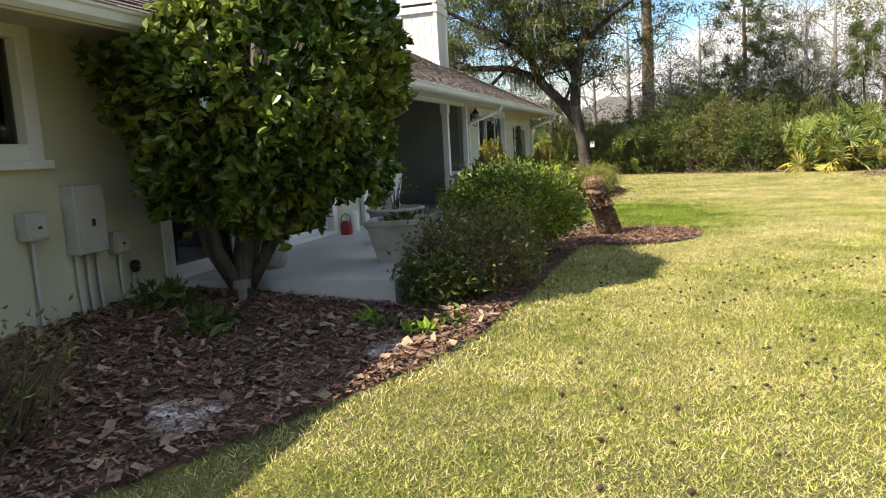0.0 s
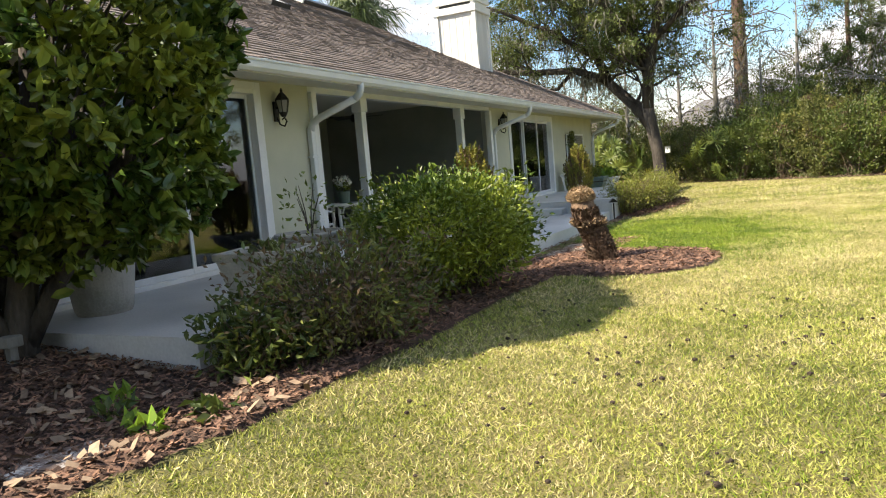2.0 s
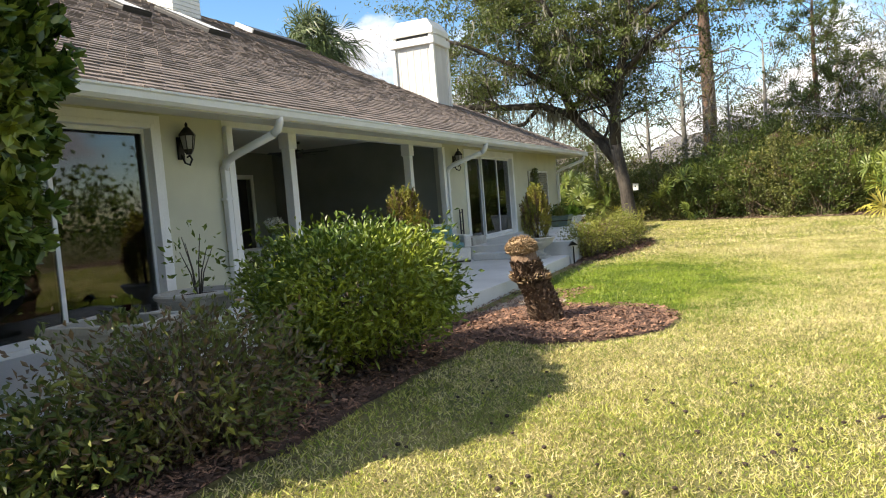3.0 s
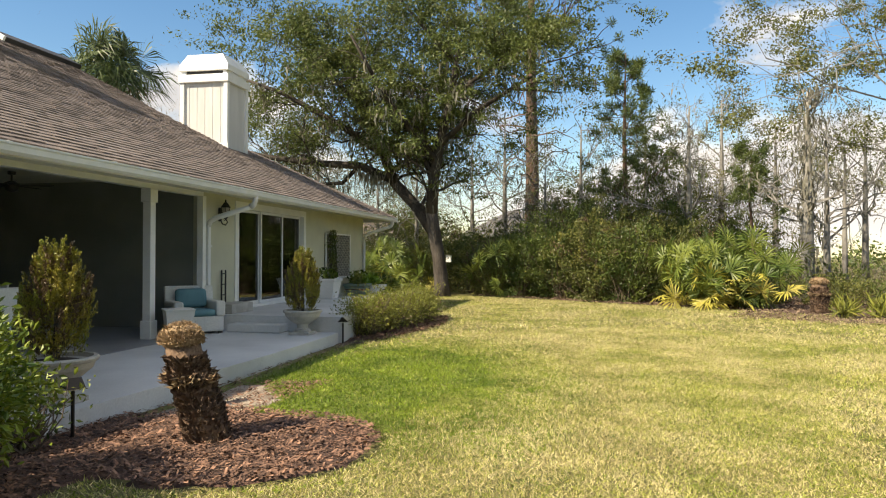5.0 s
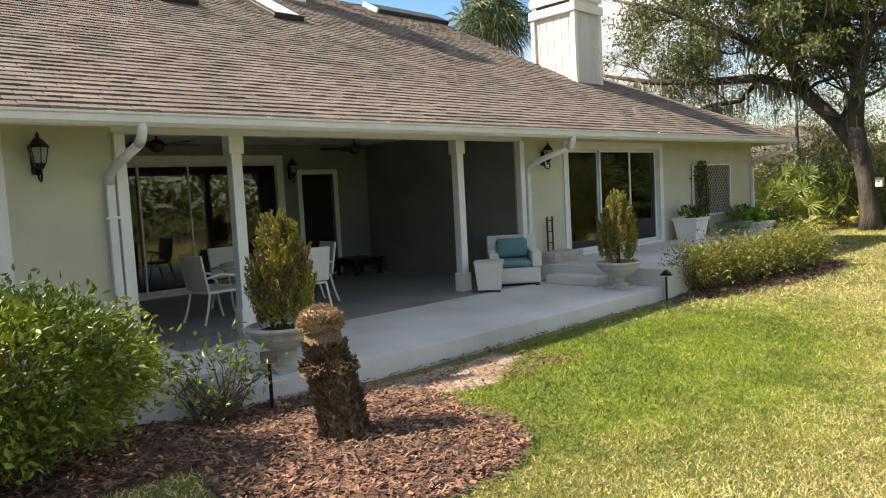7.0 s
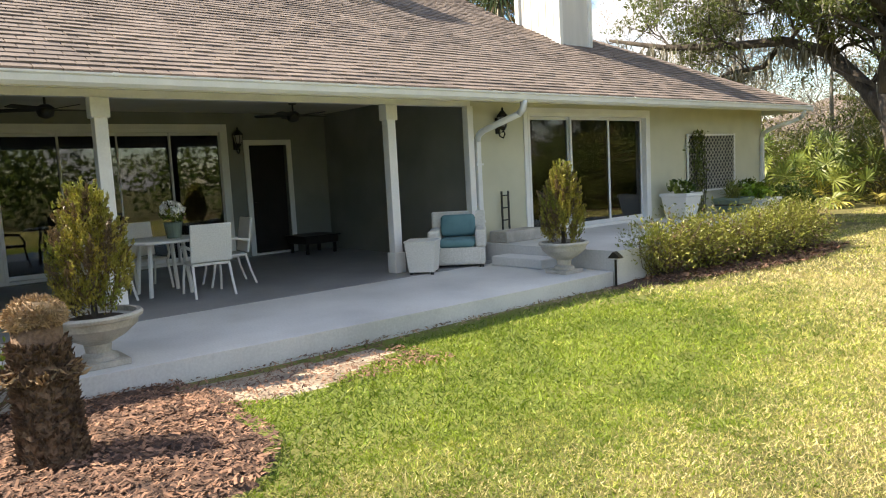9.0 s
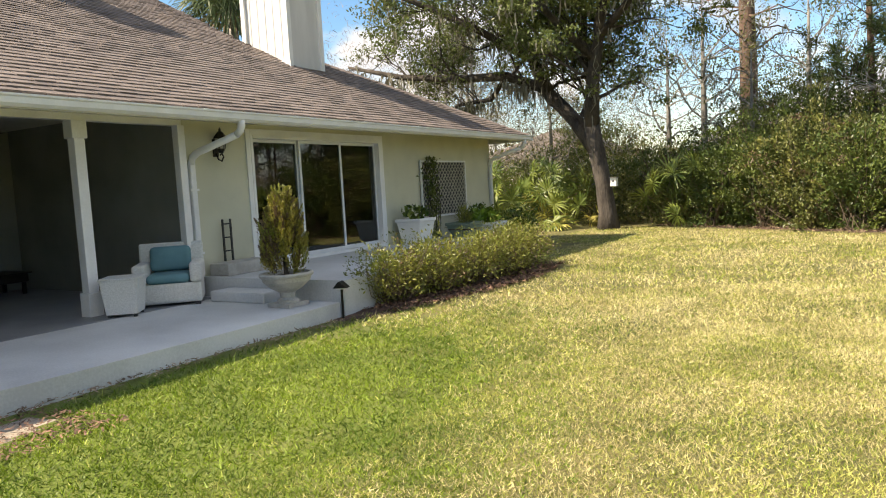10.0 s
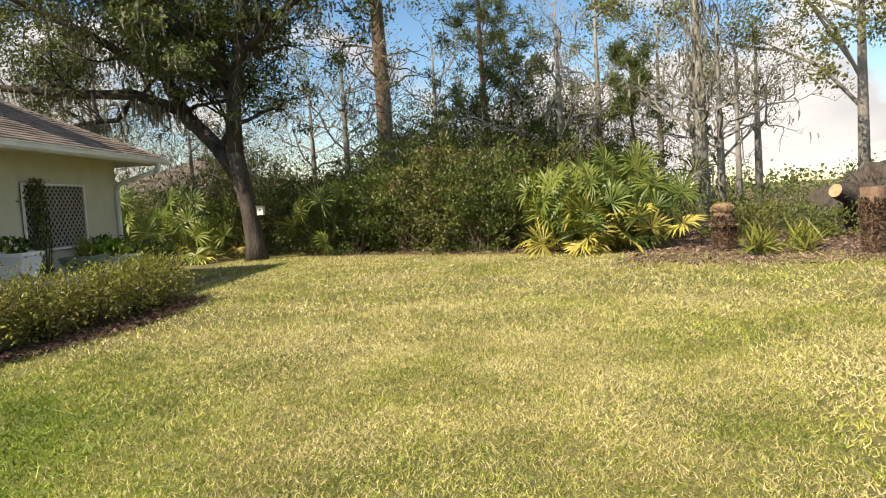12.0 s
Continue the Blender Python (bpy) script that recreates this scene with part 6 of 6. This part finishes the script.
# ---------- litter, chips and turf ----------
def flat_bits(name, xy, z, size, material, label, category, rng, aspect=0.3, tilt=0.3, vary=0.5, lift=0.012):
    """Small curled flakes lying on the ground, as one mesh."""
    n = len(xy)
    a = rng.uniform(0, 2 * np.pi, n)
    L = size * (1 + vary * rng.uniform(-1, 1, n))
    W = L * aspect * rng.uniform(0.6, 1.3, n)
    d = np.stack([np.cos(a), np.sin(a), rng.normal(0, tilt, n)], 1)
    s = np.stack([-np.sin(a), np.cos(a), rng.normal(0, tilt, n)], 1)
    c = np.column_stack([xy, np.asarray(z) + lift + 0.02 * rng.random(n)])
    up = np.array([0, 0, 1.0])
    q = [c - d * L[:, None] / 2 - s * W[:, None] / 2, c + d * L[:, None] / 2 - s * W[:, None] / 2, c + d * L[:, None] / 2 + s * W[:, None] / 2, c - d * L[:, None] / 2 + s * W[:, None] / 2]
    q[1], q[3] = q[1] + up * (0.2 * W)[:, None], q[3] - up * (0.1 * W)[:, None]
    v = np.stack(q, 1).reshape(-1, 3)
    i = np.arange(n) * 4
    f = np.stack([i, i + 1, i + 2, i + 3], 1).tolist()
    return tagged(pydata(name, v.tolist(), f, material), label, category, kind="stuff")


def scatter(rng, n, poly):
    xs, ys = [p[0] for p in poly], [p[1] for p in poly]
    q = np.column_stack([rng.uniform(min(xs), max(xs), n), rng.uniform(min(ys), max(ys), n)])
    return q[[inside(p, poly) for p in q]]


crng = np.random.default_rng(51)
xy = scatter(crng, 120000, MULCH_PLAN)
xy = xy[~((xy[:, 0] < 2.42) & (xy[:, 1] > -6.35) & (xy[:, 1] < -1.45))]
flat_bits("mulch_chips", xy, [gz(*p) + 0.025 for p in xy], 0.036, CHIP, "scattered reddish bark mulch chips", "mulch", crng)
xy = scatter(crng, 5200, MULCH_PLAN)
xy = xy[xy[:, 1] < -6.4]
flat_bits("fallen_leaves", xy, [gz(*p) + 0.04 for p in xy], 0.06, DRYLEAF, "fallen brown magnolia leaves on the mulch", "leaves", crng, aspect=0.5)
SAND_PALE = mat("pale_sand", (0.62, 0.57, 0.52), (0.22, 0.16, 0.13), rough=1.0, scale=7, fine=60, bump=0.5, dist=0.01, lo=0.42, hi=0.56)
white_sand = bed("sand_spot", [(1.9, -9.3), (2.15, -9.55), (2.5, -9.5), (2.48, -9.1), (2.3, -8.82), (2.0, -9.0)], SAND_PALE, "pale bare sand spot in the mulch", lift=0.045, step=0.08, rough=0.015)
sand2 = bed("sand_spot", [(2.7, -8.1), (2.95, -8.0), (3.05, -7.5), (2.8, -7.35), (2.62, -7.7)], SAND_PALE, "pale bare sand spot in the mulch", lift=0.045, step=0.08, rough=0.015)
xy = scatter(crng, 3000, [(2.4, -0.6), (3.9, -0.8), (3.9, 1.6), (2.6, 1.6)])
flat_bits("soil_litter", xy, [gz(*p) + 0.012 for p in xy], 0.03, CHIP, "scattered chips on the bare soil", "mulch", crng)
xy = scatter(crng, 9000, [(2.35, 5.7), (3.25, 5.9), (3.6, 7.2), (3.8, 9.0), (3.5, 10.8), (2.0, 11.0)])
exy = scatter(crng, 900, [(2.56, 1.4), (2.78, 1.4), (2.84, 3.4), (2.92, 5.25), (2.70, 5.25), (2.66, 3.4)])
flat_bits("edge_litter", exy, [gz(*p) + 0.02 for p in exy], 0.04, DRYLEAF, "dark leaf litter and soil crumbs along the patio edge", "leaves", crng)
flat_bits("hedge_litter", xy, [gz(*p) + 0.015 for p in xy], 0.05, CHIP, "leaf litter and chips under the hedge", "mulch", crng)
xy = scatter(crng, 30000, [(2.6, 20.4), (5.5, 18.2), (9.0, 16.0), (11.0, 14.6), (10.2, 11.8), (12.0, 10.9), (17, 9.4), (22, 12), (22, 20), (2.6, 22)])
flat_bits("wood_litter", xy, [gz(*p) + 0.02 for p in xy], 0.06, DRYLEAF, "brown leaf litter along the wood edge", "leaves", crng)
xy = np.column_stack([crng.uniform(4.0, 9.5, 520), crng.uniform(-11.5, -3.5, 520)])
clod = bmesh.new()
for x, y in xy:
    if x > 4.1:
        r = crng.uniform(0.007, 0.017)
        bmesh.ops.create_icosphere(clod, subdivisions=1, radius=r, matrix=Matrix.Translation((x, y, gz(x, y) + 0.02)) @ Matrix.Diagonal((1.2, 1, 0.8, 1)))
tagged(mesh_ob("soil_clods", clod, SOIL), "small dark soil clods in the grass", "soil", kind="stuff")

L_STRAW = leaf_mat("straw_blade", (0.66, 0.58, 0.30), (0.50, 0.435, 0.20), rough=0.75, trans=0.25, spread=0.42)
L_YGREEN = leaf_mat("yellow_green_blade", (0.46, 0.45, 0.125), (0.28, 0.305, 0.065), rough=0.65, trans=0.25, spread=0.5)
L_GREEN = leaf_mat("green_blade", (0.225, 0.305, 0.028), (0.11, 0.175, 0.015), rough=0.55, trans=0.25, spread=0.5)
LINE = ((4.7, -10.4), (5.5, -8.0), (6.2, -5.0), (6.7, -1.5), (7.5, 2.2), (8.2, 4.5))


def line_distance(q):
    best = np.full(len(q), 1e9)
    for (x0, y0), (x1, y1) in zip(LINE, LINE[1:]):
        a, d = np.array([x0, y0]), np.array([x1 - x0, y1 - y0])
        s = np.clip(((q - a) @ d) / (d @ d), 0, 1)
        best = np.minimum(best, np.linalg.norm(q - a - s[:, None] * d, axis=1))
    return best


def blades(name, c, size, material, rng):
    """Upright pointed grass blades, one triangle each."""
    n = len(c)
    d = rng.normal(size=(n, 3)) * np.array([1, 1, 0.5])
    d[:, 2] = np.abs(d[:, 2]) + 0.55
    d /= np.linalg.norm(d, axis=1)[:, None]
    s = np.cross(d, rng.normal(size=(n, 3)))
    s /= np.linalg.norm(s, axis=1)[:, None] + 1e-9
    L, w = size * rng.uniform(0.5, 1.5, n), 0.0036 * (size / 0.034) * rng.uniform(0.7, 1.3, n)
    base = c - np.array([0, 0, 0.006])
    v = np.stack([base - s * w[:, None], base + s * w[:, None], base + d * L[:, None]], 1).reshape(-1, 3)
    me = bpy.data.meshes.new(name)
    me.vertices.add(3 * n)
    me.vertices.foreach_set("co", v.ravel())
    me.loops.add(3 * n)
    me.loops.foreach_set("vertex_index", np.arange(3 * n))
    me.polygons.add(n)
    me.polygons.foreach_set("loop_start", np.arange(n) * 3)
    me.update(calc_edges=True)
    me.materials.append(material)
    return new(name, me)


def turf():
    rng = np.random.default_rng(61)
    q = np.column_stack([rng.uniform(1.0, 17, 4300000), rng.uniform(-13, 20, 4300000)])
    d = line_distance(q)
    keep = rng.random(len(q)) < np.where(d < 1.9, 1.0, np.where(d < 4.5, 0.34, 0.075))
    q, d = q[keep], d[keep]
    # keep off the beds, the patio and the house
    off = (q[:, 0] < 2.78) & (q[:, 1] > -1.9) & (q[:, 1] < 11)
    off |= (q[:, 0] < 3.75) & (q[:, 1] > 5.7) & (q[:, 1] < 10.8) & (q[:, 0] < 2.9 + 0.2 * (q[:, 1] - 5.7))
    off |= (q[:, 0] < 2.4) & (q[:, 1] <= 15)
    off |= (q[:, 1] > 21.5 - 0.62 * q[:, 0])
    q, d = q[~off], d[~off]
    near = (q[:, 0] < 5.6) & (q[:, 1] < 1.8)
    inb = np.array([n and (inside(p, MULCH_PLAN) or inside(p, SOIL_PLAN)) for p, n in zip(q, near)])
    q, d = q[~inb], d[~inb]
    z = np.array([gz(*p) for p in q])
    big = np.where(d < 1.9, 1.0, np.where(d < 4.5, 1.35, 1.9))
    k = np.array([noise.noise(Vector((x * 0.55, y * 0.55, 4))) + 0.6 * noise.noise(Vector((x * 2.3, y * 2.3, 8))) + 0.7 * noise.noise(Vector((x * 11, y * 11, 2))) for x, y in q])
    patch = np.sqrt(((q[:, 0] - 3.9) / 2.3) ** 2 + ((q[:, 1] - 1.9) / 3.6) ** 2) + 0.35 * k
    g = rng.random(len(q))
    green = (patch < 0.85) & (g < 0.92) | (patch >= 0.85) & (patch < 1.2) & (g < 0.4) | (g < 0.09 + 0.12 * (k > 0.2))
    straw = ~green & (g < 0.62 - 0.26 * np.clip((-3.0 - q[:, 1]) / 4, 0, 1) - 0.45 * k)
    yel = ~green & ~straw
    for name, sel, m, label in (("straw_turf", straw, L_STRAW, "dry straw-coloured grass blades of the lawn"), ("yellow_turf", yel, L_YGREEN, "yellow-green grass blades of the lawn"), ("green_turf", green, L_GREEN, "green grass blades by the patio")):
        c = np.column_stack([q[sel], z[sel] + 0.004 * big[sel]])
        size = (0.031 * big[sel])[:, None]
        tagged(blades(name, c, size[:, 0], m, rng), label, "grass", kind="stuff")


turf()


# ---------- roof shingles ----------
def shingles():
    rng = random.Random(71)
    ca, sa = 1 / math.hypot(1, SLOPE), SLOPE / math.hypot(1, SLOPE)
    expo, tab = 0.14, 0.25
    total = (0.86 - RX) / ca
    V, F, n_part = [], [], 0
    tabmesh = []
    for k in range(3):
        w = tab - 0.012
        vs = [(0, 0, 0.002), (0, w, 0.002), (0, w, (0.025, 0.029, 0.033)[k]), (0, 0, (0.025, 0.029, 0.033)[k]), (-expo - 0.02, 0, 0.013), (-expo - 0.02, w, 0.013)]
        me = bpy.data.meshes.new("shingle")
        me.from_pydata(vs, [], [(0, 1, 2, 3), (3, 2, 5, 4), (0, 3, 4), (1, 5, 2), (0, 4, 5, 1)])
        me.materials.append(SHINGLE_ONE)
        tabmesh.append((me, vs))
    tilt = Matrix.Rotation(math.atan(SLOPE), 4, "Y")
    for c in range(int(total / expo)):
        s = c * expo - 0.02
        x = 0.86 - s * ca
        y1 = hip_y(x) - 0.05 if x > WX else RY
        y = -13.0 + (c % 2) * tab * 0.5 + rng.uniform(-0.03, 0.03)
        while y + tab < y1:
            if -2.18 - 1.1 < x - expo and x < -1.92 and 9.86 < y < 10.96:
                y += tab
                continue
            k = rng.randrange(3)
            m = Matrix.Translation((x, y, roof_z(x) + 0.002)) @ tilt
            if 3 <= c < 15 and 1.0 < y < 8.4 and n_part < 300:
                o = new("shingle", tabmesh[k][0])
                o.matrix_basis = m
                o.parent = roof_east
                n_part += 1
            else:
                b = len(V)
                V.extend(tuple(m @ Vector(v)) for v in tabmesh[k][1])
                F.extend(tuple(b + i for i in f) for f in ((0, 1, 2, 3), (3, 2, 5, 4), (0, 3, 4), (1, 5, 2)))
            y += tab
    rest = pydata("shingle_field", V, F, SHINGLE, roof_east)
    tagged(rest, kind="stuff")
    # capping along the hip
    bm = bmesh.new()
    k = 0
    d = Vector((-1, -1, SLOPE)).normalized()
    p = Vector((0.86, 15.4, roof_z(0.86) + 0.01))
    side = Vector((1, -1, 0)).normalized()
    while p.x > WX + 0.1:
        a, b = p, p + d * 0.26
        vs = [bm.verts.new(v) for v in (a - side * 0.13 + Vector((0, 0, -0.03)), a + Vector((0, 0, 0.035)), a + side * 0.13 + Vector((0, 0, -0.03)), b + side * 0.13 + Vector((0, 0, -0.045)), b + Vector((0, 0, 0.02)), b - side * 0.13 + Vector((0, 0, -0.045)))]
        bm.faces.new((vs[0], vs[1], vs[4], vs[5])), bm.faces.new((vs[1], vs[2], vs[3], vs[4]))
        p = p + d * 0.2
    tagged(part("hip_cap", bm, SHINGLE, roof_east), kind="stuff")


shingles()
